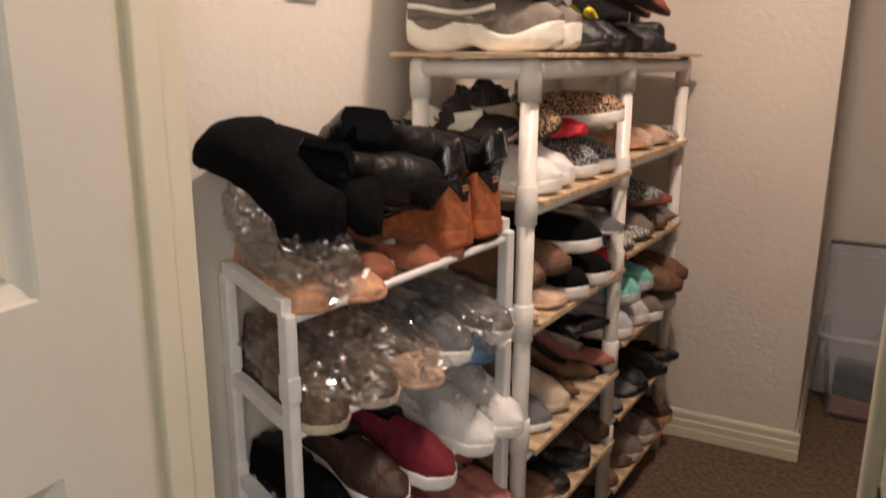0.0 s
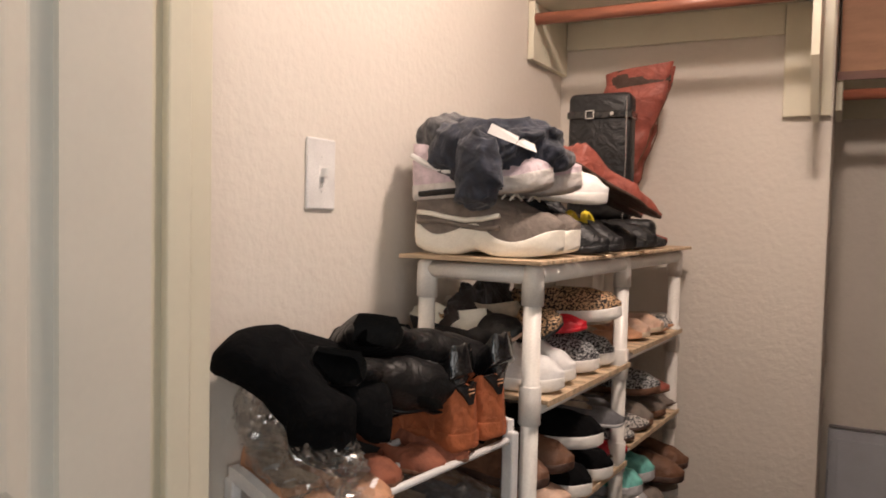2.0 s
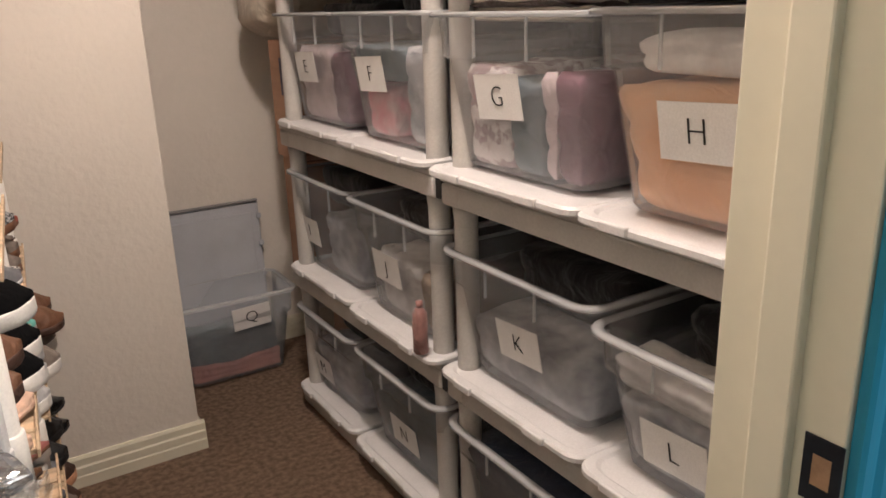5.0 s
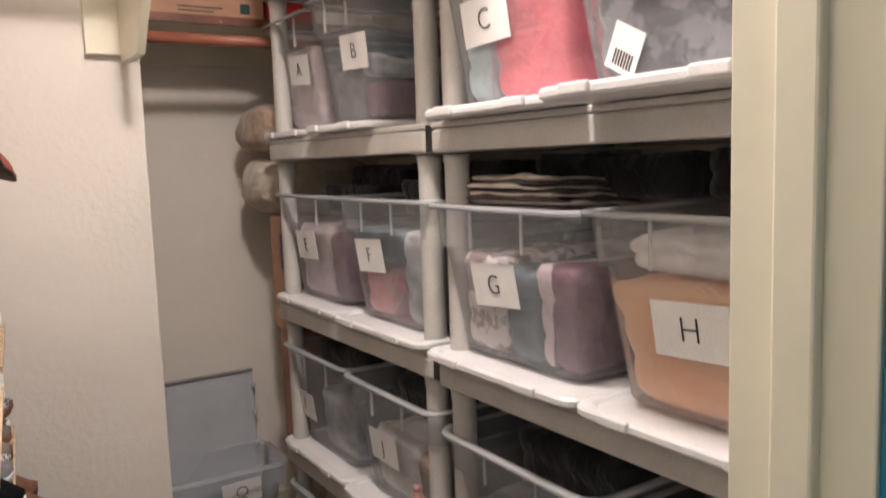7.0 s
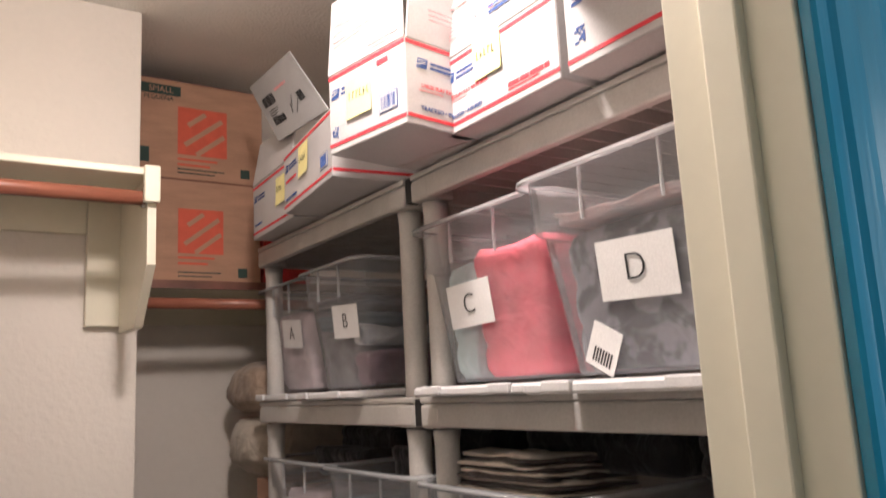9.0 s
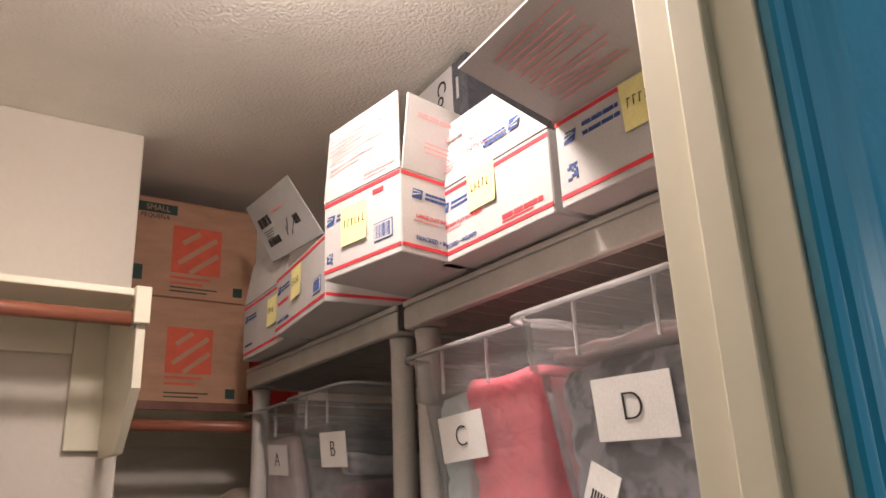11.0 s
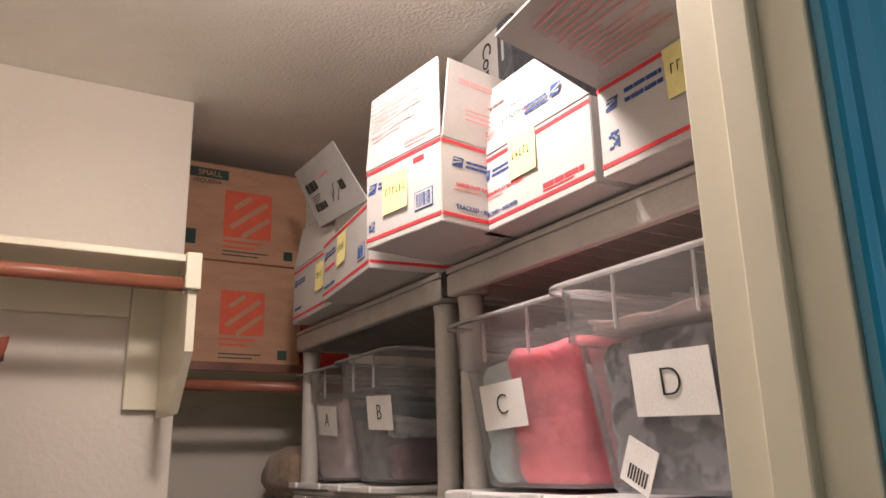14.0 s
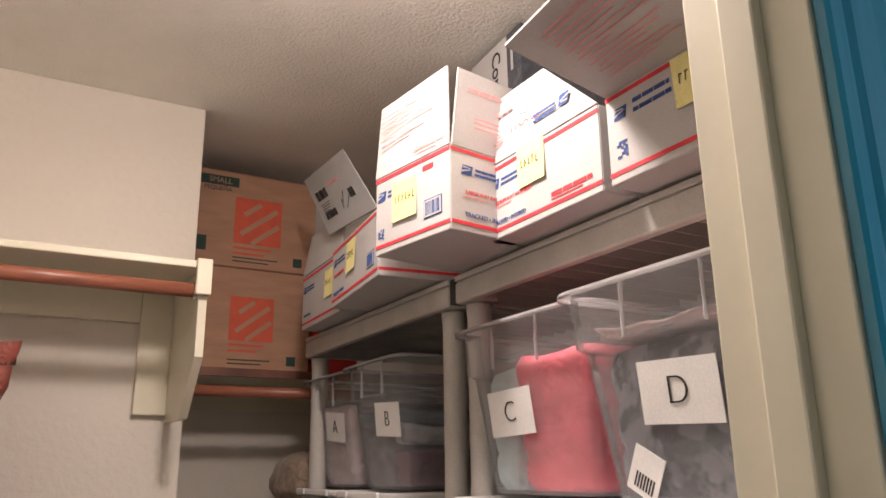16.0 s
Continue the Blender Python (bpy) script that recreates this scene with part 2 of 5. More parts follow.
solid("wall_right", box(RIGHT + 0.002, RIGHT + 0.12, 0.645, BACK + 0.12, 0, CEIL), M["wall"], "cream closet wall behind the shelving", "wall")
# door wall, with its opening
HEAD, JL, JR, ROOM = 2.06, 0.104, 0.878, 0.521
for nm, x0, x1, z0 in (("wall_door_left", -0.12, JL - 0.021, 0), ("wall_door_right", JR + 0.021, RIGHT + 0.12, 0), ("wall_door_head", JL - 0.02, JR + 0.02, HEAD + 0.02)):
    solid(nm, box(x0, x1, 0.606, 0.643, z0, CEIL), M["wall"], "cream wall beside the closet doorway", "wall")
for nm, x0, x1, z0 in (("wall_room_left", -1.2, JL - 0.021, 0), ("wall_room_right", JR + 0.021, 3.0, 0), ("wall_room_head", JL - 0.02, JR + 0.02, HEAD + 0.02)):
    solid(nm, box(x0, x1, ROOM, 0.604, z0, CEIL), M["teal"], "teal painted wall of the room outside", "wall")
solid("wall_room_south", box(-1.2, 3.0, -2.6, -2.5, 0, CEIL), M["teal"], "teal painted wall of the room outside", "wall")
solid("wall_room_west", box(-1.2, -1.1, -2.498, ROOM - 0.002, 0, CEIL), M["teal"], "teal painted wall of the room outside", "wall")
solid("wall_room_east", box(2.9, 3.0, -2.498, ROOM - 0.002, 0, CEIL), M["teal"], "teal painted wall of the room outside", "wall")


def jamb(name, face, out):
    """Door jamb with its stop; face: its inner face, out: +1 towards the right wall."""
    a = box(*sorted((face, face + out * 0.019)), ROOM - 0.001, 0.645, 0, HEAD, 0.002)
    box(*sorted((face - out * 0.012, face + out * 0.001)), 0.562, 0.599, 0, HEAD, 0.003, a)
    return solid(name, a, M["trim"], "cream painted door jamb with a stop", "door jamb")


jamb("door_jamb_right", JR, 1)
jamb("door_jamb_left", JL, -1)
solid("door_jamb_head", box(JL, JR, ROOM - 0.001, 0.645, HEAD, HEAD + 0.018), M["trim"], "cream painted head jamb", "door jamb")
sp = thing("strike_plate", pose(JR - 0.0005, 0.536, 0.835), "dark metal strike plate on the door jamb", "strike plate")
part("plate", box(-0.0012, 0.0, -0.017, 0.017, -0.030, 0.030, 0.0005), mat("dark_bronze", (0.03, 0.035, 0.045), 0.35, 0.6), sp)
part("latch_hole", box(-0.0018, -0.0013, -0.008, 0.008, -0.014, 0.014), mat("raw_wood", (0.36, 0.22, 0.13), 0.8), sp)
# moulded casing outside, painted like the room
prof = [(0.005, 0.0), (0.005, 0.009), (0.009, 0.012), (0.016, 0.012), (0.020, 0.009), (0.030, 0.009), (0.036, 0.013), (0.062, 0.015), (0.076, 0.019), (0.088, 0.021), (0.100, 0.021), (0.104, 0.017), (0.104, 0.0)]
for nm, x0, sg in (("door_casing", JR, 1), ("door_casing_left", JL, -1)):
    solid(nm, prism([(x0 + sg * a, ROOM - 0.002 - b) for a, b in prof], "z", 0, HEAD + 0.10), M["tealtrim"], "teal glossy moulded door casing", "trim")


def baseboard(name, pts, m):
    bm = prism([(0, 0.0), (0.014, 0.0), (0.014, 0.030), (0.012, 0.034), (0.012, 0.056), (0.009, 0.061), (0.009, 0.080), (0.005, 0.088), (0, 0.088)], "x", 0, pts)
    bmesh.ops.transform(bm, matrix=m, verts=bm.verts)
    return solid(name, bm, M["trim"], "cream ribbed baseboard", "baseboard")


baseboard("baseboard", CORNER + 0.014, pose(CORNER + 0.014, FAR, 0, 0, 0, 180))
baseboard("baseboard_left", FAR - 0.67, pose(0, FAR - 0.015, 0, 0, 0, -90))
baseboard("baseboard_back", 0.95, pose(CORNER + 0.97, BACK, 0, 0, 0, 180))
baseboard("baseboard_return", BACK - FAR - 0.002, pose(CORNER, BACK - 0.002, 0, 0, 0, -90))

# ---- the open panel door ----
door = thing("panel_door", pose(0, 0, 0), "cream painted panel door standing open", "door")
DY0, DY1, FX, Y0P, Y1P = -0.251, 0.511, 0.145, -0.138, 0.398
UP, LO = (0.941, 1.90), (0.20, 0.747)
bm = bmesh.new()
for y0, y1, z0, z1 in ((DY0, Y0P, 0.012, 2.04), (Y1P, DY1, 0.012, 2.04), (Y0P, Y1P, UP[1], 2.04), (Y0P, Y1P, LO[1], UP[0]), (Y0P, Y1P, 0.012, LO[0])):
    box(FX - 0.035, FX, y0, y1, z0, z1, 0, bm)
part("frame", bm, M["door"], door)
for z0, z1 in (UP, LO):
    steps = [(0.0, 0.0), (0.002, -0.006), (0.020, -0.014), (0.024, -0.014), (0.026, -0.012), (0.048, -0.004), (0.052, -0.003)]
    loops = [[(FX + d, Y0P + i, z0 + i), (FX + d, Y1P - i, z0 + i), (FX + d, Y1P - i, z1 - i), (FX + d, Y0P + i, z1 - i)] for i, d in steps]
    bm = rings(loops, cap=False)
    bm.faces.new([bm.verts.new(p) for p in loops[-1]])
    bm.faces.new([bm.verts.new((FX - 0.03, y, z)) for y, z in ((Y0P, z0), (Y1P, z0), (Y1P, z1), (Y0P, z1))])
    bmesh.ops.recalc_face_normals(bm, faces=bm.faces)
    part("panel", bm, M["door"], door)
for z in (0.25, 1.02, 1.80):
    part("hinge", tube([(JL + 0.004, 0.513, z - 0.045), (JL + 0.004, 0.513, z + 0.045)], 0.0045), M["metal"], door, "steel butt hinge", True)

# ---- light switch ----
sw = thing("light_switch", pose(0, 1.012, 1.322), "white toggle light switch on the textured wall", "switch")
part("plate", box(0.0, 0.006, -0.041, 0.041, -0.062, 0.062, 0.003), M["rackw"], sw)
part("toggle", box(0.005, 0.020, -0.005, 0.005, -0.006, 0.011, 0.002), M["rackw"], sw)
part("collar", box(0.005, 0.0075, -0.008, 0.008, -0.014, 0.014, 0.001), M["rackw"], sw)
for z in (-0.03, 0.03):
    part("screw", tube([(0.005, 0, z), (0.0072, 0, z)], 0.0022), M["rackw"], sw)

# ---- ceiling light ----
cl = thing("ceiling_light", pose(LAMP[0], LAMP[1], CEIL), "small flush ceiling lamp with a bare bulb", "lamp")
part("base", tube([(0, 0, -0.001), (0, 0, -0.008), (0, 0, -0.012)], [0.05, 0.05, 0.04], 24), M["rackw"], cl, smooth=True)
part("socket", tube([(0, 0, -0.012), (0, 0, -0.030)], 0.016, 16), M["rackw"], cl, smooth=True)
glow = bpy.data.materials.new("bulb_glow")
glow.use_nodes = True
glow.node_tree.nodes["Principled BSDF"].inputs["Emission Color"].default_value = (1, 0.82, 0.66, 1)
glow.node_tree.nodes["Principled BSDF"].inputs["Emission Strength"].default_value = 6
part("bulb", tube([(0, 0, -0.030), (0, 0, -0.040), (0, 0, -0.052), (0, 0, -0.064), (0, 0, -0.072)], [0.013, 0.022, 0.027, 0.020, 0.004], 16), glow, cl, "glowing warm bulb", True)

# ---- clothes shelf on the far wall ----
sh = thing("closet_shelf", pose(0, 0, 0), "cream painted wall shelf with cleats", "shelf")
part("board", box(0.002, 0.752, 1.98, FAR - 0.001, 1.864, 1.882, 0.003), M["trim"], sh)
part("wall_cleat", box(0.022, 0.654, FAR - 0.02, FAR - 0.001, 1.778, 1.863, 0.002), M["trim"], sh)
part("end_cleat", box(0.002, 0.02, 1.985, FAR - 0.001, 1.70, 1.863, 0.002), M["trim"], sh)
part("wall_plate", box(0.655, 0.778, FAR - 0.021, FAR - 0.001, 1.548, 1.863, 0.003), M["trim"], sh)
part("bracket", prism([(1.985, 1.862), (1.985, 1.66), (2.10, 1.53), (FAR - 0.022, 1.53), (FAR - 0.022, 1.862)], "x", 0.733, 0.752), M["trim"], sh)
part("rod_block", box(0.722, 0.757, 1.966, 1.984, 1.800, 1.885, 0.003), M["trim"], sh)
rod = thing("closet_rod", pose(0, 0, 0), "brown stained round closet rod", "rod")
part("bar", tube([(0.021, 2.0, 1.8145), (0.728, 2.0, 1.8145)], 0.0165, 20), M["copper"], rod, smooth=True)
part("cup", tube([(0.724, 2.0, 1.8145), (0.7325, 2.0, 1.8145)], 0.022, 20), M["metal"], rod, smooth=True)

# ---- recess shelf, rod ----
sh = thing("recess_shelf", pose(0, 0, 0), "wall shelf in the recess with a dark front edge", "shelf")
part("board", box(CORNER + 0.002, RIGHT - 0.002, 2.540, BACK - 0.001, 1.690, 1.708), M["trim"], sh)
part("front_edge", box(CORNER + 0.002, RIGHT - 0.002, 2.531, 2.539, 1.684, 1.709, 0.001), M["darkwood"], sh, "dark wooden edge strip")
part("wall_cleat", box(CORNER + 0.002, RIGHT - 0.002, BACK - 0.02, BACK - 0.001, 1.605, 1.689), M["trim"], sh)
part("end_bracket", box(CORNER + 0.001, CORNER + 0.02, 2.545, BACK - 0.022, 1.595, 1.689, 0.003), M["trim"], sh)
rod = thing("recess_rod", pose(0, 0, 0), "brown stained closet rod under the recess shelf", "rod")
part("bar", tube([(CORNER + 0.021, 2.53, 1.639), (RIGHT - 0.003, 2.53, 1.639)], 0.0165, 20), M["copper"], rod, smooth=True)

# ---- grey plastic shelving ----
def shelving(y0, y1, label, levels):
    """A free-standing unit: five trays on round posts with a deep apron."""
    un = thing("plastic_shelving_unit", pose(0, 0, 0), label, "shelving unit", "shelving units along the wall")
    x0, x1 = 1.135, 1.675
    for top in levels:
        bm = box(x0, x1, y0, y1, top - 0.012, top, 0.003)
        part("shelf", bm, M["grey"], un)
        for a, b, c, d in ((x0 + 0.001, x0 + 0.022, y0 + 0.03, y1 - 0.03), (x1 - 0.022, x1 - 0.001, y0 + 0.03, y1 - 0.03), (x0 + 0.03, x1 - 0.03, y0 + 0.001, y0 + 0.02), (x0 + 0.03, x1 - 0.03, y1 - 0.02, y1 - 0.001)):
            part("apron", box(a, b, c, d, top - 0.057, top - 0.0125, 0.004), M["grey"], un)
        bm = bmesh.new()
        for k in range(15):
            y = y0 + 0.06 + (y1 - y0 - 0.12) * k / 14
            box(x0 + 0.024, x1 - 0.024, y - 0.0015, y + 0.0015, top - 0.036, top - 0.0125, 0, bm)
        part("underside_rib", bm, M["grey"], un)
        for cx in (x0 + 0.033, x1 - 0.033):
            for cy in (y0 + 0.033, y1 - 0.033):
                part("corner_socket", box(cx - 0.033, cx + 0.033, cy - 0.033, cy + 0.033, top - 0.059, top - 0.013, 0.007), M["grey"], un)
    for cx in (x0 + 0.036, x1 - 0.036):
        for cy in (y0 + 0.036, y1 - 0.036):
            for hi, lo in zip(levels, levels[1:]):
                part("post", tube([(cx, cy, lo - 0.01), (cx, cy, lo + 0.03), (cx, cy, hi - 0.09), (cx, cy, hi - 0.063)], [0.026, 0.024, 0.024, 0.027], 18), M["grey"], un, smooth=True)
            part("cap", tube([(cx, cy, levels[0] - 0.004), (cx, cy, levels[0] + 0.001), (cx, cy, levels[0] + 0.003)], [0.024, 0.024, 0.020], 18), M["grey"], un, smooth=True)
    return un


shelving(0.672, 1.512, "grey plastic five-tier shelving unit full of clear bins", (1.786, 1.342, 0.880, 0.455, 0.062))
shelving(1.538, 2.378, "grey plastic five-tier shelving unit beside the recess", (1.786, 1.342, 0.885, 0.456, 0.062))
jt = thing("shelf_connector", pose(0, 0, 0), "black clips joining the two shelving units", "clip")
for z in (1.788, 1.342, 0.885, 0.455):
    part("clip", box(1.139, 1.165, 1.5135, 1.5365, z - 0.056, z - 0.004, 0.001), M["gap"], jt)


# ---- folded and heaped cloth ----
CLOTH = {}


def cloth(name, color, second=None, rough=0.9, scale=25, sharp=False):
    if name not in CLOTH:
        CLOTH[name] = mat("cloth_" + name, color, rough, vary=0.10, scale=scale, bump=0.5, fine=500, dist=0.002, second=second, sheen=0.2, sharp=sharp, crease=0.5, cscale=14)
    return CLOTH[name]


cloth("mauve", (0.74, 0.62, 0.64))
cloth("plum", (0.25, 0.13, 0.17))
cloth("dark", (0.06, 0.055, 0.06))
cloth("black", (0.012, 0.012, 0.014))
cloth("navy", (0.03, 0.04, 0.07))
cloth("grey", (0.62, 0.62, 0.64), (0.34, 0.34, 0.37))
cloth("white", (0.82, 0.79, 0.76), (0.62, 0.58, 0.57))
cloth("coral", (0.95, 0.15, 0.21))
cloth("pink", (0.88, 0.36, 0.40), (0.78, 0.55, 0.55))
cloth("teal", (0.52, 0.66, 0.68))
cloth("orange", (0.92, 0.58, 0.36), (0.88, 0.46, 0.24), scale=9)
cloth("camo", (0.28, 0.265, 0.30), (0.07, 0.06, 0.075), scale=22, sharp=True)
cloth("slate", (0.16, 0.20, 0.23))
cloth("pinkfilm", (0.72, 0.42, 0.38), (0.55, 0.45, 0.45), rough=0.35)
cloth("whiteprint", (0.80, 0.74, 0.73), (0.40, 0.30, 0.31), scale=30, sharp=True)
cloth("ash", (0.34, 0.33, 0.34), (0.20, 0.19, 0.20))
cloth("tan", (0.47, 0.36, 0.27), (0.30, 0.22, 0.16))
cloth("rose", (0.70, 0.34, 0.30))
cloth("skyblue", (0.45, 0.58, 0.64), (0.75, 0.76, 0.76))


def heap(x0, x1, y0, y1, z0, z1, seed, lump=0.012, folds=3, spread=0.0):
    """A soft stack of folded cloth filling a box, with rounded, wavy layers."""
    bm = bmesh.new()
    n, k = 14, 4 * folds + 1
    loops = []
    for i in range(k):
        f = i / (k - 1)
        tuck = 0.005 * abs(math.sin(f * folds * math.pi)) ** 0.5
        ins = 0.003 - tuck * 0.8 + (0.004 if i in (0, k - 1) else 0) - spread * f
        loop = []
        for e in range(4):
            for j in range(n):
                s = j / n
                a, b = {0: (s, 0), 1: (1, s), 2: (1 - s, 1), 3: (0, 1 - s)}[e]
                cr = 0.006 * (abs(2 * a - 1) ** 8 * abs(2 * b - 1) ** 8)
                x = x0 + ins + cr + a * (x1 - x0 - 2 * (ins + cr))
                y = y0 + ins + cr + b * (y1 - y0 - 2 * (ins + cr))
                loop.append((x, y, z0 + f * (z1 - z0)))
        loops.append(loop)
    bm = rings(loops)
    for f in [f for f in bm.faces if len(f.verts) > 4]:
        bmesh.ops.poke(bm, faces=[f])
    for v in bm.verts:
        w = noise.noise_vector(Vector((v.co.x * 14, v.co.y * 14, v.co.z * 9)) + Vector((seed * 3.1, seed, 0)))
        v.co += Vector((w.x * 0.0045, w.y * 0.0045, w.z * lump if v.co.z > z0 + 0.3 * (z1 - z0) else 0))
    return bm


def bin_body(w, d, h):
    """A tapered open tub, thin-walled, with a stepped upper band and ribs; front at x=0, width along y from 0."""
    def ring(ins, z, r):
        pts = []
        for cx, cy, a0 in ((d - ins - r, w - ins - r, 0), (ins + r, w - ins - r, 90), (ins + r, ins + r, 180), (d - ins - r, ins + r, 270)):
            pts += [(cx + r * math.cos(radians(a0 + k * 22.5)), cy + r * math.sin(radians(a0 + k * 22.5)), z) for k in range(5)]
        return pts
    hs = 0.70 * h
    loops = [ring(0.050, 0.004, 0.03), ring(0.045, 0.010, 0.032), ring(0.020, hs, 0.035), ring(0.010, hs + 0.006, 0.035), ring(0.006, h - 0.004, 0.035)]
    bm = rings(loops, cap=False)
    bm.faces.new([bm.verts.new(p) for p in loops[0]])
    bmesh.ops.recalc_face_normals(bm, faces=bm.faces)
    lip = [ring(0.006, h - 0.004, 0.035), ring(-0.008, h - 0.004, 0.045), ring(-0.010, h - 0.009, 0.047), ring(-0.010, h - 0.002, 0.047), ring(-0.007, h, 0.044), ring(0.006, h, 0.035), ring(0.008, h - 0.004, 0.034)]
    rim = rings(lip, cap=False)
    ribs = []
    for s in (0.33, 0.67):
        ribs.append(box(0.004, 0.010, w * s - 0.0008, w * s + 0.0008, hs + 0.008, h - 0.006))
    return bm, rim, ribs


def storage_bin(letter, x, y0, y1, z, h, fills, card=None, lid=True, label="", depth=0.47):
    """A clear bin with its front at x, resting on its own white lid; fills: cloth, and the box it fills in shares of the bin."""
    w = y1 - y0
    ob = thing("storage_bin", pose(x, y0, z + 0.001), label, "storage bin", "lettered bins on the shelving")
    body, rim, ribs = bin_body(w, depth, h)
    part("tub", body, M["bin"], ob, smooth=False)
    part("rim", rim, M["rim"], ob, "milky rolled rim", True)
    for rb_ in ribs:
        part("rib", rb_, M["rim"], ob)
    for i, (c, a, b, lo, hi, xa, xb) in enumerate(fills):
        side = 0.056 - 0.030 * min(lo, 0.95) / 0.7
        bm = heap(side + xa * depth, min(depth - 0.05, xb * depth), side + a * (w - 2 * side), side + b * (w - 2 * side), 0.010 + lo * h, hi * h, i + ord(letter), folds=max(2, int((hi - lo) * 5)), spread=0.030 * (min(hi, 0.95) - min(lo, 0.95)) / 0.7 if b - a > 0.9 else 0.010)
        f = tagged(new("folded_clothes", mesh(bm, "folded_clothes", CLOTH[c], True)), c + " clothes folded inside a clear bin", "clothes", "clothes in the bins")
        f.matrix_world = pose(x, y0, z + 0.001)
    if card:
        cy, cz, tilt = card
        fx = x + 0.045 - 0.025 * (cz - z) / (0.70 * h) - 0.003
        cd = part("label_card", box(-0.0006, 0.0006, -0.0635, 0.0635, -0.039, 0.039), M["paper"], ob, "white index card with a letter")
        ang = math.degrees(math.atan2(0.025, 0.70 * h))
        cd.matrix_basis = pose(fx - x, cy - y0, cz - z, 0, -ang, 0) @ pose(0, 0, 0, tilt)
        lt = part("letter", text_bm(letter, 0.051, 0.0011), M["ink"], cd, "black marker letter")
        lt.matrix_basis = pose(-0.0018, 0, 0, 0, 0, -90)
    if lid:
        ld = thing("bin_lid", pose(x - 0.02, y0 - 0.004, z - 0.017), "white plastic bin lid lying flat under a bin", "lid", "lids under the bins")
        def loop(ins, zz, r=0.035):
            pts = []
            dd, ww = depth + 0.03, w + 0.008
            for cx, cy, a0 in ((dd - ins - r, ww - ins - r, 0), (ins + r, ww - ins - r, 90), (ins + r, ins + r, 180), (dd - ins - r, ins + r, 270)):
                pts += [(cx + r * math.cos(radians(a0 + k * 18)), cy + r * math.sin(radians(a0 + k * 18)), zz) for k in range(6)]
            return pts
        part("panel", rings([loop(0.004, 0.0), loop(0, 0.004), loop(0, 0.012), loop(0.004, 0.0165), loop(0.016, 0.0165), loop(0.022, 0.012)]), M["lid"], ld)
        for s in (0.2, 0.72):
            part("latch", box(-0.006, 0.004, w * s, w * s + 0.055, 0.002, 0.018, 0.003), M["lid"], ld)
    return ob


# cloth name, share of width from-to, share of height from-to, share of depth from-to
storage_bin("A", 1.15, 2.095, 2.42, 1.361, 0.3, [("mauve", 0, 1, 0, 0.72, 0, 0.9)], (2.219, 1.521, 5), label="clear bin lettered A with mauve clothes")
storage_bin("B", 1.125, 1.735, 2.065, 1.361, 0.298, [("ash", 0.30, 1, 0, 0.45, 0, 0.9), ("slate", 0.32, 0.96, 0.46, 0.62, 0, 0.9), ("ash", 0.34, 0.9, 0.63, 0.74, 0, 0.9), ("plum", 0.0, 0.28, 0, 0.30, 0, 0.5), ("grey", 0.02, 0.26, 0.31, 0.48, 0, 0.5), ("dark", 0.0, 0.28, 0.0, 0.80, 0.55, 0.9)], (1.845, 1.520, 3), label="clear bin lettered B with grey and dark clothes")
storage_bin("C", 1.10, 1.085, 1.462, 1.361, 0.295, [("coral", 0.0, 0.70, 0, 0.80, 0, 0.9), ("teal", 0.72, 1, 0, 0.72, 0, 0.9)], (1.314, 1.500, -2), label="clear bin lettered C with a coral bundle")
storage_bin("D", 1.036, 0.668, 1.068, 1.361, 0.285, [("camo", 0.14, 1, 0, 0.70, 0, 0.9), ("pinkfilm", 0.14, 0.92, 0.71, 0.80, 0.02, 0.9), ("skyblue", 0, 0.13, 0, 0.7, 0, 0.9)], (0.869, 1.495, 2), label="clear bin lettered D with camouflage clothes")
storage_bin("E", 1.14, 1.965, 2.365, 0.905, 0.285, [("mauve", 0.3, 1, 0, 0.7, 0, 0.9), ("plum", 0, 0.3, 0, 0.65, 0, 0.9), ("black", 0.05, 0.95, 0.75, 1.06, 0.25, 0.9)], (2.209, 1.052, -2), label="clear bin lettered E overfull with dark clothes")
storage_bin("F", 1.128, 1.545, 1.955, 0.905, 0.285, [("slate", 0.35, 0.95, 0.45, 0.75, 0, 0.9), ("pink", 0.55, 0.95, 0, 0.42, 0, 0.9), ("grey", 0, 0.35, 0, 0.75, 0, 0.9), ("black", 0.05, 0.9, 0.78, 1.1, 0.3, 0.9)], (1.816, 1.056, -3), label="clear bin lettered F with mixed clothes")
storage_bin("G", 1.113, 1.083, 1.505, 0.905, 0.282, [("whiteprint", 0.60, 1, 0, 0.66, 0, 0.9), ("slate", 0.30, 0.58, 0, 0.60, 0, 0.9), ("mauve", 0.20, 0.29, 0, 0.64, 0, 0.9), ("plum", 0.0, 0.19, 0, 0.66, 0, 0.9)], (1.321, 1.046, -4), label="clear bin lettered G with mauve and plum clothes")
storage_bin("H", 1.108, 0.672, 1.078, 0.905, 0.285, [("orange", 0, 1, 0, 0.64, 0, 0.9), ("white", 0.05, 0.9, 0.66, 0.86, 0.05, 0.9)], (0.893, 1.036, -3), label="clear bin lettered H with orange cloth")
storage_bin("I", 1.140, 1.955, 2.365, 0.475, 0.283, [("grey", 0, 0.7, 0, 0.6, 0, 0.9), ("black", 0.1, 0.95, 0.62, 1.0, 0.15, 0.9)], (2.287, 0.583, 0), label="clear bin lettered I with dark clothes")
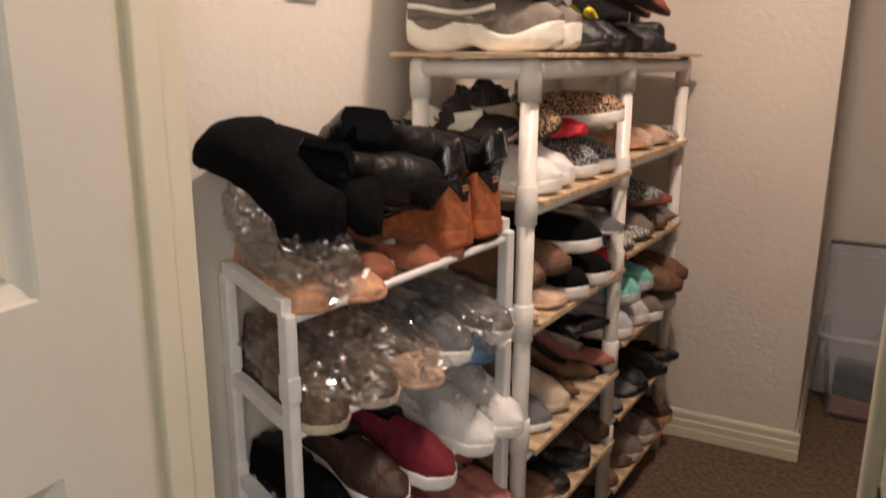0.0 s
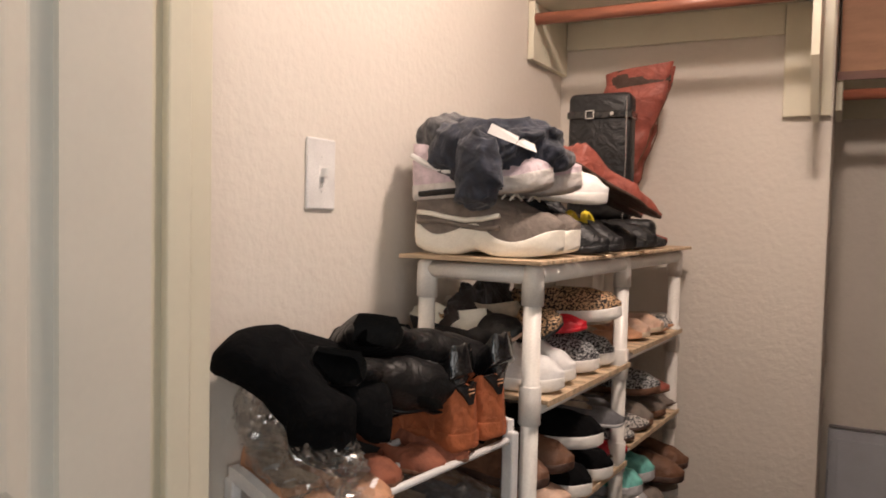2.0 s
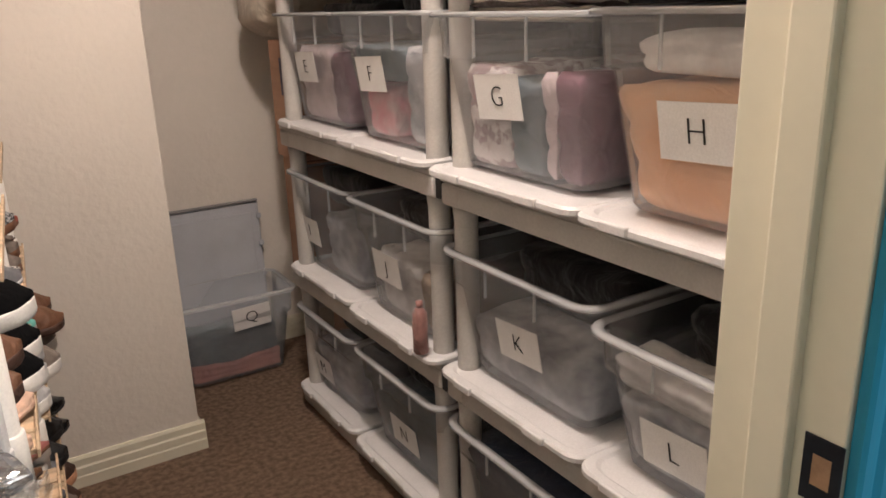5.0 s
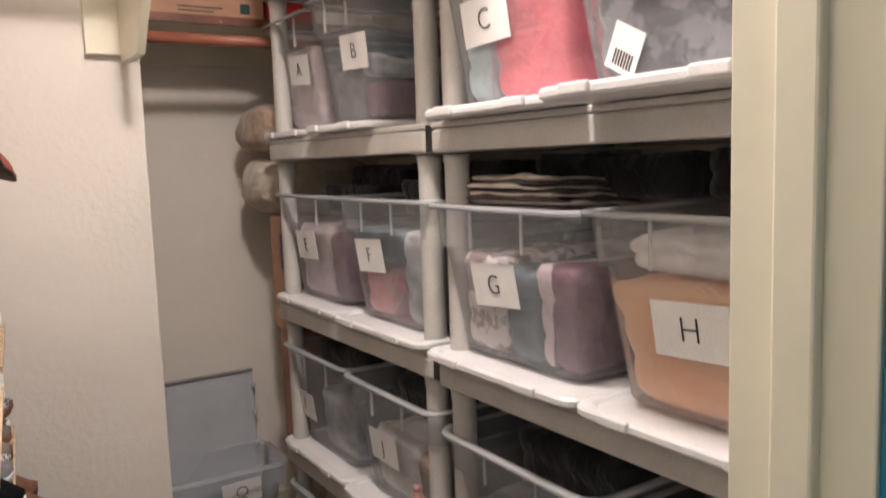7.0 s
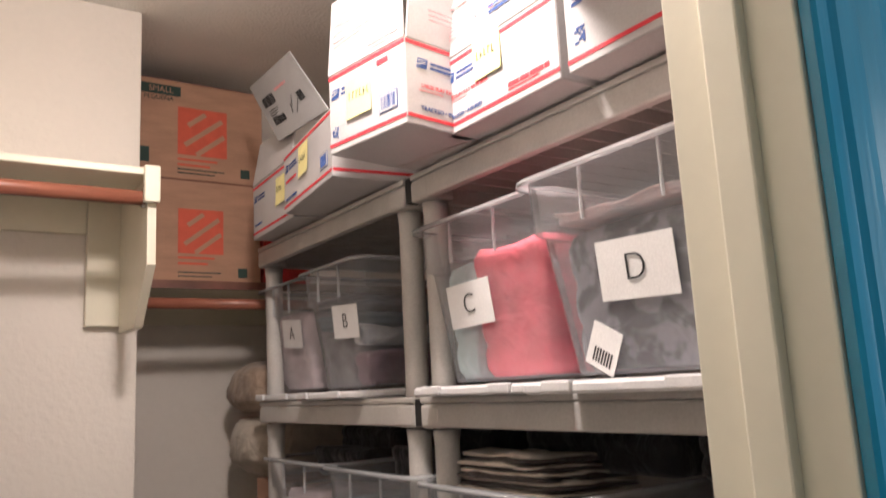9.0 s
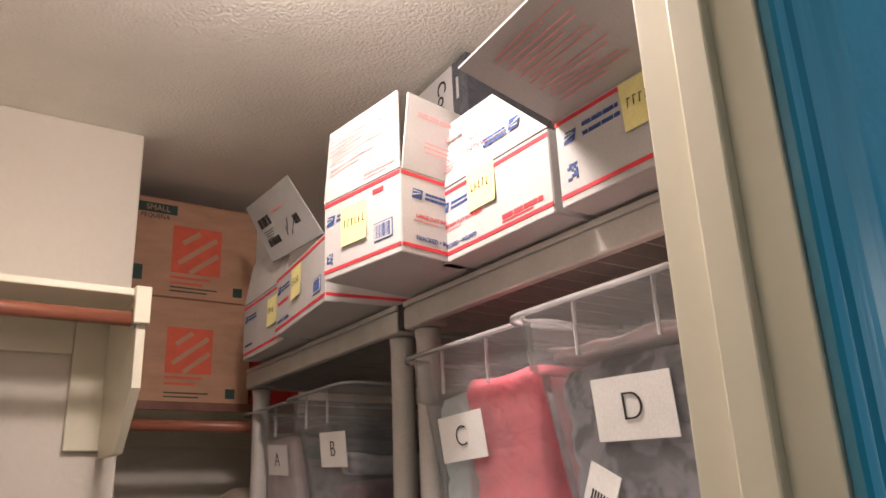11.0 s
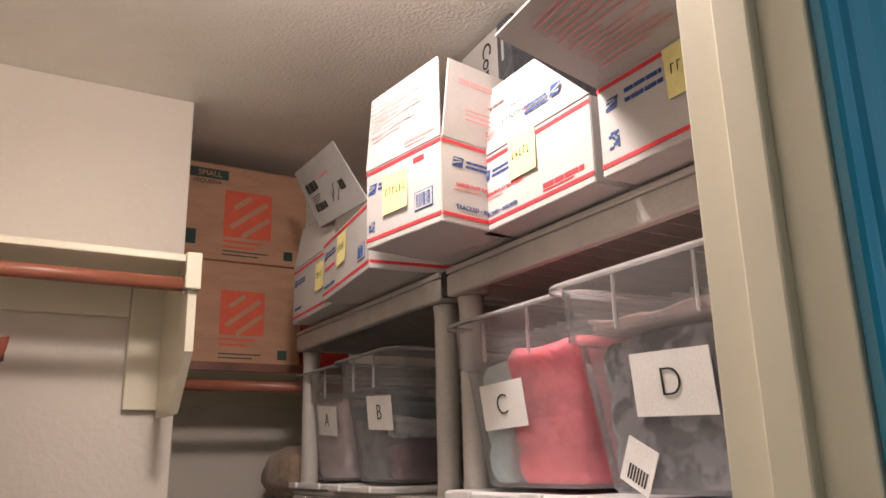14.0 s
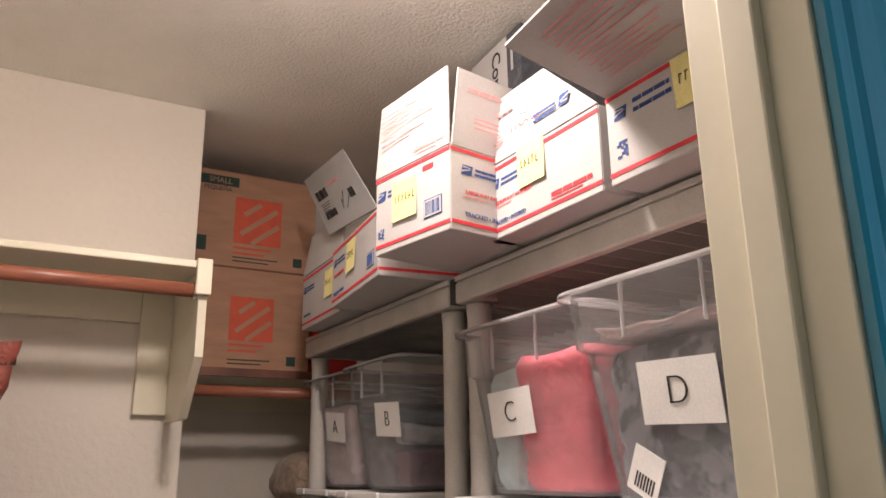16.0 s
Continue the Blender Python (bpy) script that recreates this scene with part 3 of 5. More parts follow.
storage_bin("J", 1.128, 1.532, 1.945, 0.475, 0.283, [("white", 0.3, 0.95, 0, 0.55, 0, 0.9), ("tan", 0, 0.28, 0, 0.5, 0, 0.9), ("black", 0.05, 0.9, 0.6, 0.95, 0.2, 0.9)], (1.794, 0.603, 0), label="clear bin lettered J with white clothes")
storage_bin("K", 1.128, 1.075, 1.505, 0.475, 0.262, [("grey", 0, 1, 0, 0.45, 0, 0.9), ("black", 0.05, 0.9, 0.5, 0.95, 0.25, 0.9)], (1.286, 0.593, -4), label="clear bin lettered K with dark clothes")
storage_bin("L", 1.122, 0.672, 1.07, 0.475, 0.24, [("grey", 0, 1, 0, 0.55, 0, 0.9), ("white", 0.2, 0.98, 0.56, 0.80, 0, 0.25), ("black", 0.05, 0.9, 0.6, 1.0, 0.3, 0.9)], (0.911, 0.554, -3), label="clear bin lettered L with dark clothes")
storage_bin("M", 1.135, 1.985, 2.365, 0.081, 0.262, [("grey", 0, 1, 0, 0.55, 0, 0.9), ("black", 0.05, 0.95, 0.6, 1.0, 0.2, 0.9)], (2.270, 0.150, 0), label="clear bin lettered M on the bottom shelf")
storage_bin("N", 1.128, 1.542, 1.962, 0.081, 0.265, [("slate", 0, 1, 0, 0.55, 0, 0.9), ("black", 0.05, 0.9, 0.6, 0.95, 0.2, 0.9)], (1.755, 0.170, 0), label="clear bin lettered N on the bottom shelf")
storage_bin("O", 1.128, 1.085, 1.505, 0.081, 0.265, [("navy", 0, 1, 0, 0.8, 0, 0.9)], None, label="clear bin on the bottom shelf with navy clothes")
storage_bin("P", 1.128, 0.672, 1.07, 0.081, 0.265, [("dark", 0, 1, 0, 0.8, 0, 0.9)], None, label="clear bin on the bottom shelf with dark clothes")

# ---- striped throw on bin G, tag on D ----
stripe = mat("striped_cloth", (0.66, 0.60, 0.52), 0.9, bump=0.4, fine=400)
thr = thing("striped_blanket", pose(1.185, 1.215, 1.172, 0, 3, 3), "folded cream blanket with dark stripes on the bins", "blanket")
for i in range(9):
    b = heap(0.010 * (i % 3), 0.25, 0.006 * i, 0.290 - 0.004 * i, i * 0.0072, i * 0.0072 + 0.0070, i + 3.0, lump=0.010, folds=1)
    part("fold" if i % 2 == 0 else "stripe", b, stripe if i % 2 == 0 else cloth("stripe_dark", (0.07, 0.055, 0.05)), thr, "" if i % 2 == 0 else "dark woven stripe", True)
tg = thing("price_tag", pose(1.076, 0.950, 1.400, 0, -5, 0) @ pose(0, 0, 0, 28), "white paper tag inside a clear bin", "tag")
part("paper", box(-0.0008, 0.0008, -0.026, 0.026, -0.03, 0.03), M["paper"], tg)
for i in range(7):
    part("bar", box(-0.0014, -0.0009, -0.018 + 0.005 * i, -0.0155 + 0.005 * i, -0.022, -0.002), M["ink"], tg)


# dark clothes lying along the back of the second row of bins
for k, (y0, y1, z1) in enumerate(((0.70, 1.05, 1.275), (1.09, 1.48, 1.268), (1.58, 1.93, 1.262), (1.99, 2.33, 1.258))):
    f = tagged(new("folded_clothes", mesh(heap(1.36, 1.585, y0, y1, 1.1925, z1, 20.0 + k, folds=2), "folded_clothes", CLOTH["black"], True)), "black folded clothes piled on the bins", "clothes", "clothes in the bins")


# ---- cartons ----
def face_quad(parent, name, o, u, v, a0, a1, b0, b1, material, out=0.0007, label=""):
    """A printed patch on a face: o corner, u and v unit vectors along it, a and b spans in metres."""
    o, u, v = Vector(o), Vector(u).normalized(), Vector(v).normalized()
    n = u.cross(v).normalized() * out
    pts = [o + u * a + v * b + n for a, b in ((a0, b0), (a1, b0), (a1, b1), (a0, b1))]
    return part(name, quad(*pts, thick=0.0006), material, parent, label)


def face_text(parent, words, o, u, v, a, b, size, material, turn=0):
    o, u, v = Vector(o), Vector(u).normalized(), Vector(v).normalized()
    n = u.cross(v).normalized()
    ob = part("lettering", text_bm(words, size), material, parent)
    rot = Matrix((u, -n, v)).transposed().to_4x4()
    ob.matrix_basis = Matrix.Translation(o + u * a + v * b + n * 0.0012) @ rot @ pose(0, 0, 0, 0, turn, 0)
    return ob


def moving_box(x0, x1, z0, z1, logo, small):
    ob = thing("moving_box", pose(0, 0, 0), "brown cardboard moving box with an orange square" + (" and dark band" if small else ""), "cardboard box", "moving boxes on the recess shelf")
    y0, y1 = 2.584, 2.872
    part("carton", box(x0, x1, y0, y1, z0, z1, 0.003), M["kraft"], ob)
    part("seam", box(x0 + 0.002, x1 - 0.002, y0 - 0.0008, y0 + 0.001, z1 - 0.004, z1 - 0.001), M["darkwood"], ob)
    o, u, v = (0, y0, 0), (1, 0, 0), (0, 0, 1)
    lx, lz, s = logo
    face_quad(ob, "orange_square", o, u, v, lx, lx + s, lz - s, lz, M["orange"])
    for k in range(3):
        f = face_quad(ob, "logo_bar", o, u, v, -s * (0.22, 0.48, 0.36)[k], s * (0.22, 0.48, 0.36)[k], -s * 0.05, s * 0.05, M["kraft"], 0.0016)
        f.matrix_basis = Matrix.Translation((lx + s * (0.38, 0.52, 0.66)[k], 0, lz - s * (0.24, 0.5, 0.76)[k])) @ Matrix.Translation((0, y0, 0)) @ Matrix.Rotation(radians(-38), 4, "Y") @ Matrix.Translation((0, -y0, 0))
    for k, w in enumerate((0.8, 0.65)):
        face_quad(ob, "print_line", o, u, v, lx, lx + s * w, lz - s * 1.12 - 0.018 * k, lz - s * 1.12 - 0.018 * k + 0.007, M["orange"])
        face_quad(ob, "print_line", o, u, v, lx, lx + s * (0.95 - 0.2 * k), z0 + 0.030 - 0.012 * k, z0 + 0.034 - 0.012 * k, M["green"])
    face_quad(ob, "recycling_mark", o, u, v, x1 - 0.075, x1 - 0.045, z0 + 0.02, z0 + 0.05, M["green"])
    if small:
        face_quad(ob, "size_band", o, u, v, 0.835, 0.965, 2.300, 2.332, M["green"])
        face_text(ob, "SMALL", o, u, v, 0.905, 2.316, 0.026, M["kraft"])
        face_text(ob, "PEQUEÑA", o, u, v, 0.898, 2.288, 0.02, M["green"])
        face_quad(ob, "seal", o, u, v, 0.838, 0.872, 2.078, 2.126, M["green"])
    return ob


moving_box(0.79, 1.222, 1.709, 2.033, (0.960, 1.940, 0.140), False)
moving_box(0.80, 1.232, 2.034, 2.352, (0.957, 2.268, 0.155), True)
rb = thing("red_carton", pose(0, 0, 0), "small red carton beside the moving boxes", "carton")
part("carton", box(1.24, 1.40, 2.60, 2.85, 1.709, 1.93, 0.002), cloth("redcard", (0.55, 0.03, 0.03)), rb)


def bars(parent, o, u, v, a, b, length, height, material, seed, out=0.0007, gap=0.3):
    """A line of unreadable print: short word-long bars."""
    rng, x = random.Random(seed), 0.0
    while x < length - 0.3 * height:
        w = min(length - x, height * rng.uniform(1.6, 4.2))
        face_quad(parent, "print_bar", o, u, v, a + x, a + x + w, b, b + height, material, out)
        x += w + height * gap


def emblem(parent, o, u, v, a, b, s, out=0.0007, turned=False):
    """A navy slanted badge with a pale swoosh, plain shapes."""
    o, u, v = Vector(o), Vector(u).normalized(), Vector(v).normalized()
    n = u.cross(v).normalized()
    k = -1 if turned else 1

    def shape(name, pts, m, d):
        bm = bmesh.new()
        lo = [bm.verts.new(o + u * (a + k * p * s) + v * (b + k * q * s) + n * d) for p, q in pts]
        bm.faces.new(lo)
        ex = bmesh.ops.extrude_face_region(bm, geom=list(bm.faces))
        bmesh.ops.translate(bm, vec=n * 0.0004, verts=[e for e in ex["geom"] if isinstance(e, bmesh.types.BMVert)])
        bmesh.ops.recalc_face_normals(bm, faces=bm.faces)
        part(name, bm, M[m], parent)
    shape("badge", [(0, 0), (1.2, 0), (1.42, 0.95), (0.22, 0.95)], "blueink", out)
    shape("badge_swoosh", [(0.10, 0.40), (0.95, 0.58), (1.30, 0.60), (0.75, 0.44), (0.06, 0.22)], "boxw", out + 0.0008)
    shape("badge_swoosh", [(0.22, 0.80), (1.02, 0.74), (1.12, 0.68), (0.19, 0.66)], "boxw", out + 0.0008)


def mail_face(ob, o, u, up, w, h, seed, left=0.010, words=None, service=True):
    """The printed side of a carton: two red bands, badge, service lines."""
    for zz in (0.012, h - 0.013):
        face_quad(ob, "red_band", o, u, up, 0.001, w - 0.001, zz, zz + 0.0065, M["redink"])
    emblem(ob, o, u, up, left, h * 0.66, 0.019)
    if service:
        bars(ob, o, u, up, left + 0.033, h * 0.66 + 0.0110, min(w * 0.45, 0.060), 0.0044, M["blueink"], seed)
        bars(ob, o, u, up, left + 0.031, h * 0.66 + 0.0025, min(w * 0.45, 0.064), 0.0044, M["blueink"], seed + 1)
    if words:
        face_text(ob, words, o, u, up, left + len(words) * 0.0030 + 0.004, h * 0.46, 0.0098, M["redink"])
        bars(ob, o, u, up, left + 0.004, h * 0.40, min(w * 0.5, 0.055), 0.0022, M["palered"], seed + 2)


def barcode(ob, o, u, up, x, z, seed):
    face_quad(ob, "barcode_panel", o, u, up, x - 0.002, x + 0.048, z, z + 0.034, M["blueink"])
    face_quad(ob, "barcode_ground", o, u, up, x, x + 0.046, z + 0.002, z + 0.032, M["boxw"], 0.0014)
    rng = random.Random(seed)
    for k in range(13):
        a = x + 0.004 + 0.003 * k
        face_quad(ob, "barcode_bar", o, u, up, a, a + rng.choice((0.0008, 0.0013, 0.0019)), z + 0.005, z + 0.029, M["blueink"], 0.002)


def code_square(ob, o, u, up, x, z, s):
    rng = random.Random(int(z * 1000))
    for i in range(5):
        for j in range(6):
            if rng.random() < 0.62:
                face_quad(ob, "print_cell", o, u, up, x + i * s, x + i * s + s * 0.95, z + j * s, z + j * s + s * 0.95, M["blueink"])


def sticky_note(o, u, n, up, letters, seed, tilt=0.0):
    """A square yellow note with a handwritten row of unreadable strokes."""
    st = thing("sticky_note", Matrix.Translation(o), "yellow sticky note with handwriting on a mailing box", "sticky note", "notes on the boxes")
    s, rng = 0.074, random.Random(seed)
    bm = bmesh.new()
    rows = [[bm.verts.new(u * (s * (i / 4 - 0.5)) - up * (s * j / 6) + u * tilt * s * j / 6 - n * (0.0005 + 0.003 * (j / 6) ** 2.2 * (0.6 + 0.4 * i / 4))) for i in range(5)] for j in range(7)]
    for p, q in zip(rows, rows[1:]):
        for i in range(4):
            bm.faces.new((p[i], q[i], q[i + 1], p[i + 1]))
    part("paper", bm, M["note"], st, smooth=True)
    for k in range(letters):
        c = u * (-0.026 + 0.0105 * k + tilt * s * 0.5) - up * (0.040 + rng.uniform(-0.001, 0.001)) - n * 0.0022
        part("pen_stroke", quad(c, c + u * 0.0013, c + u * 0.0020 + up * 0.014, c + u * 0.0007 + up * 0.014, 0.0005), M["ink"], st)
        c += up * rng.choice((0.0, 0.006, 0.012))
        part("pen_stroke", quad(c, c + u * 0.0058, c + u * 0.0058 + up * 0.0012, c + up * 0.0012, 0.0005), M["ink"], st)
    return st


def mail_box(y_l, y_r, x_l, x_r, h, d, label):
    """A white shipping carton on the top shelf: front face from (x_l, y_l) to (x_r, y_r), h high, d deep."""
    ob = thing("mailing_box", pose(0, 0, 0), label, "mailing box", "mailing boxes on the top shelf")
    a, b = Vector((x_l, y_l, TOPZ)), Vector((x_r, y_r, TOPZ))
    u = (b - a).normalized()
    n = Vector((-u.y, u.x, 0))
    if n.x < 0:
        n = -n
    w, up = (b - a).length, Vector((0, 0, 1))
    bm = bmesh.new()
    t = 0.003
    corners = [a, b, b + n * d, a + n * d]
    inner = [a + u * t + n * t, b - u * t + n * t, b - u * t + n * (d - t), a + u * t + n * (d - t)]
    lo, hi = [bm.verts.new(c) for c in corners], [bm.verts.new(c + up * h) for c in corners]
    il, ih = [bm.verts.new(c + up * t) for c in inner], [bm.verts.new(c + up * h) for c in inner]
    for i in range(4):
        j = (i + 1) % 4
        for q in ((lo[i], lo[j], hi[j], hi[i]), (hi[i], hi[j], ih[j], ih[i]), (ih[i], ih[j], il[j], il[i])):
            bm.faces.new(q)
    bm.faces.new(lo[::-1])
    bm.faces.new(il)
    bmesh.ops.recalc_face_normals(bm, faces=bm.faces)
    bmesh.ops.bevel(bm, geom=[e for e in bm.edges if e.is_manifold and e.calc_face_angle() > 1.2 and all(v in lo or v in hi for v in e.verts)], offset=0.0015, segments=2, affect="EDGES")
    part("carton", bm, M["boxw"], ob)
    # taped seam under the carton
    part("bottom_seam", quad(a + u * 0.004 + n * (d * 0.5 - 0.002) - up * 0.0006, b - u * 0.004 + n * (d * 0.5 - 0.002) - up * 0.0006, b - u * 0.004 + n * (d * 0.5 + 0.002) - up * 0.0006, a + u * 0.004 + n * (d * 0.5 + 0.002) - up * 0.0006, 0.0005), M["grey"], ob)
    return ob, a, u, n, up, w


TOPZ = 1.7912
GREYCARD = mat("grey_cardboard", (0.34, 0.335, 0.335), 0.75, vary=0.04, scale=9)
# far carton with its lid flap up
h = 0.155
ob, a, u, n, up, w = mail_box(2.286, 1.965, 1.090, 1.074, h, 0.26, "white mailing box with red bands and raised lid")
mail_face(ob, a, u, up, w, h, 11, 0.012)
bars(ob, a, u, up, 0.018, h * 0.22, 0.06, 0.006, M["blueink"], 15)
sticky_note(a + u * 0.235 + up * 0.128 - n * 0.0012, u, n, up, 4, 1)
part("flap", quad(a + up * (h + 0.001), a + u * w + up * (h + 0.001), a + u * (w - 0.01) + up * 0.271 + n * 0.02, a + u * 0.01 + up * 0.279 + n * 0.02), M["boxw"], ob)
# second carton, its lid leaning out
h = 0.147
ob, a, u, n, up, w = mail_box(1.950, 1.590, 1.046, 1.001, h, 0.30, "white mailing box with an open lid and yellow note")
mail_face(ob, a, u, up, w, h, 21, 0.014)
face_text(ob, "TRACKED • INSURED", a, u, up, 0.062, h * 0.20, 0.0095, M["blueink"])
bars(ob, a, u, up, 0.018, h * 0.48, 0.085, 0.007, M["redink"], 24)
barcode(ob, a, u, up, w - 0.075, h * 0.20, 25)
for zz in (0.012, h - 0.013):
    face_quad(ob, "red_band", a + u * w, n, up, 0.001, 0.299, zz, zz + 0.0065, M["redink"])
sticky_note(a + u * 0.165 + up * 0.130 - n * 0.0012, u, n, up, 5, 2)
fo = Vector((1.072, 2.042, 2.009))
fu, fv = (Vector((1.053, 1.706, 1.980)) - fo), (Vector((1.072, 2.255, 2.232)) - fo)
part("flap", quad(fo, fo + fu, fo + fu + fv, fo + fv, 0.004), GREYCARD, ob, "pale grey lid flap with shipping labels")
for k, (p, q, wd, ht, m) in enumerate(((0.10, 0.52, 0.085, 0.050, "ink"), (0.12, 0.20, 0.085, 0.034, "ink"), (0.72, 0.30, 0.035, 0.045, "ink"))):
    rng = random.Random(40 + k)
    for i in range(14):
        face_quad(ob, "label_bar", fo + fu * p + fv * q, fu, fv, wd * i / 14, wd * i / 14 + wd * rng.choice((0.02, 0.035, 0.05)), 0, ht, M[m], 0.0030)
for k in range(4):
    bars(ob, fo + fu * 0.12 + fv * (0.44 - 0.04 * k), fu, fv, 0, 0, 0.07 - 0.008 * k, 0.0028, M["ink"], 50 + k, 0.0030)
bars(ob, fo + fu * 0.42 + fv * 0.66, fu, fv, 0, 0, 0.085, 0.012, M["palered"], 61, 0.0030)
for k, (p, q) in enumerate(((0.50, 0.22), (0.54, 0.30), (0.57, 0.20))):
    c = fo + fu * p + fv * q
    face_quad(ob, "pen_stroke", c, fu.normalized() * (0.3 + 0.3 * k) + fv.normalized(), fu, 0, 0.034, 0, 0.0035, M["ink"], -0.0030)
# middle carton with all flaps up
h = 0.155
ob, a, u, n, up, w = mail_box(1.464, 1.246, 0.937, 0.972, h, 0.31, "tall open white mailing box with flaps raised")
b = a + u * w
mail_face(ob, a, u, up, w, h, 31, 0.008)
mail_face(ob, b, n, up, 0.31, h, 35, 0.024, "LARGE FLAT RATE BOX")
face_text(ob, "TRACKED • INSURED", b, n, up, 0.085, h * 0.20, 0.0115, M["blueink"])
barcode(ob, a, u, up, w - 0.070, h * 0.22, 36)
code_square(ob, a, u, up, 0.010, h * 0.17, 0.0036)
bars(ob, a, u, up, w * 0.66, h * 0.80, 0.035, 0.009, M["redink"], 37)
sticky_note(a + u * 0.090 + up * 0.124 - n * 0.0012, u, n, up, 6, 3, 0.05)
part("front_flap", quad(a + up * (h - 0.003), a + u * w + up * (h - 0.003), a + u * (w - 0.004) + up * 0.302 + n * 0.002, a + u * 0.002 + up * 0.302 + n * 0.012), M["boxw"], ob)
for k in range(7):
    bars(ob, a + n * 0.004, u, up, 0.022, 0.276 - 0.0095 * k - (0.010 if k > 4 else 0), w * (0.62, 0.72, 0.55, 0.66, 0.72, 0.6, 0.4)[k], 0.0030, M["palered"], 70 + k, 0.008)
bars(ob, a + n * 0.004, u, up, w * 0.55, 0.168, w * 0.40, 0.0065, M["palered"], 79, 0.006)
bars(ob, a + n * 0.004, u, up, w * 0.55, 0.161, w * 0.30, 0.0025, M["palered"], 80, 0.006)
part("side_flap", quad(b + up * (h - 0.003) + n * 0.004, b + n * 0.31 + up * (h - 0.003), b + n * 0.30 + up * 0.288 + u * 0.015, b + n * 0.012 + up * 0.295 + u * 0.012), M["boxw"], ob)
bars(ob, b + u * 0.014, n, up, 0.03, 0.252, 0.095, 0.0085, M["palered"], 81, 0.004)
for k in range(3):
    bars(ob, b + u * 0.011, n, up, 0.045, 0.205 - 0.009 * k, 0.060, 0.0025, M["palered"], 83 + k, 0.004)
cl_ = tagged(new("rolled_clothes", mesh(heap(0, 0.2, 0, 0.15, 0, 0.17, 2.0, folds=4), "rolled_clothes", CLOTH["navy"], True)), "dark folded clothes inside an open mailing box", "clothes")
cl_.matrix_world = Matrix.Translation(a + n * 0.05 + up * 0.005 + u * 0.18) @ Matrix((n, -u, up)).transposed().to_4x4()
# medium carton
h = 0.138
ob, a, u, n, up, w = mail_box(1.286, 0.988, 1.076, 1.076, h, 0.27, "white mailing box with its front flap standing up")
mail_face(ob, a, u, up, w, h, 91, 0.008, "MEDIUM FLAT RATE BOX")
face_text(ob, "TRACKED • INSURED", a, u, up, 0.060, h * 0.20, 0.0105, M["blueink"])
bars(ob, a, u, up, 0.178, h * 0.205, 0.098, 0.0075, M["redink"], 95)
bars(ob, a, u, up, 0.178, h * 0.165, 0.075, 0.0028, M["redink"], 96)
sticky_note(a + u * 0.128 + up * 0.142 - n * 0.0012, u, n, up, 5, 4, 0.03)
part("front_flap", quad(a + up * (h + 0.001), a + u * w + up * (h + 0.001), a + u * 0.160 + up * 0.266 + n * 0.012, a + u * 0.008 + up * 0.266 + n * 0.012), M["boxw"], ob)
o = a + n * 0.004
face_text(ob, "PRIORITY", o, u, up, 0.108, 0.184, 0.019, M["redink"], 180)
face_text(ob, "MAIL", o + n * 0.002, u, up, 0.112, 0.203, 0.016, M["redink"], 180)
emblem(ob, o, u, up, 0.236, 0.190, 0.020, 0.005, True)
bars(ob, o, u, up, 0.140, 0.170, 0.062, 0.0044, M["blueink"], 97, 0.005)
bars(ob, o, u, up, 0.140, 0.180, 0.060, 0.0044, M["blueink"], 98, 0.005)
bars(ob, o + n * 0.003, u, up, 0.020, 0.226, 0.060, 0.0075, M["palered"], 99, 0.005)
for k in range(3):
    bars(ob, o, u, up, 0.022, 0.182 - 0.007 * k, 0.034 - 0.004 * k, 0.0025, M["palered"], 101 + k, 0.005)
# near carton with its lid hanging out
h = 0.142
ob, a, u, n, up, w = mail_box(0.972, 0.712, 1.076, 1.076, h, 0.29, "open white mailing box with its lid folded out")
mail_face(ob, a, u, up, w, h, 111, 0.016, service=False)
bars(ob, a, u, up, 0.055, h * 0.76, 0.070, 0.0062, M["blueink"], 112)
bars(ob, a, u, up, 0.055, h * 0.66, 0.075, 0.0062, M["blueink"], 113)
code_square(ob, a, u, up, 0.018, h * 0.25, 0.0042)
sticky_note(a + u * 0.166 + up * 0.136 - n * 0.0012, u, n, up, 5, 5, 0.08)
part("lid", quad(a + up * (h - 0.001), a + u * w + up * (h - 0.001), a + u * w + up * 0.180 - n * 0.20, a + u * 0.03 + up * 0.156 - n * 0.197, 0.004), M["boxw"], ob, "grey-white lid with faint red print")
for k in range(14):
    f = 0.16 + 0.055 * k
    p0 = (a + up * (h - 0.001)).lerp(a + u * 0.03 + up * 0.156 - n * 0.197, f) - up * 0.0026 + u * (0.045 + 0.010 * (k % 2))
    e0 = p0 + u * (0.13 if k % 3 else 0.09) + up * 0.05 * 0.28 * f
    part("print_line", quad(p0, e0, e0 - n * 0.0024, p0 - n * 0.0024, 0.0006), M["palered"], ob)

# cartons at the back of the top shelf
bc = thing("brown_carton", pose(0, 0, 0), "plain brown cardboard carton at the back of the shelf", "cardboard box")
part("carton", box(1.30, 1.64, 1.30, 1.86, 1.7785, 2.13, 0.003), M["kraft"], bc)
bc = thing("brown_carton", pose(0, 0, 0), "plain brown cardboard carton behind the mailing boxes", "cardboard box")
part("carton", box(1.335, 1.64, 1.88, 2.30, 1.7785, 2.16, 0.003), M["kraft"], bc)
ap = thing("appliance_box", pose(1.31, 1.70, 2.131, 0, 0, -4), "white and charcoal appliance box under the ceiling", "carton")
part("carton", box(0, 0.24, -0.175, 0.0, 0, 0.262, 0.002), M["boxw"], ap)
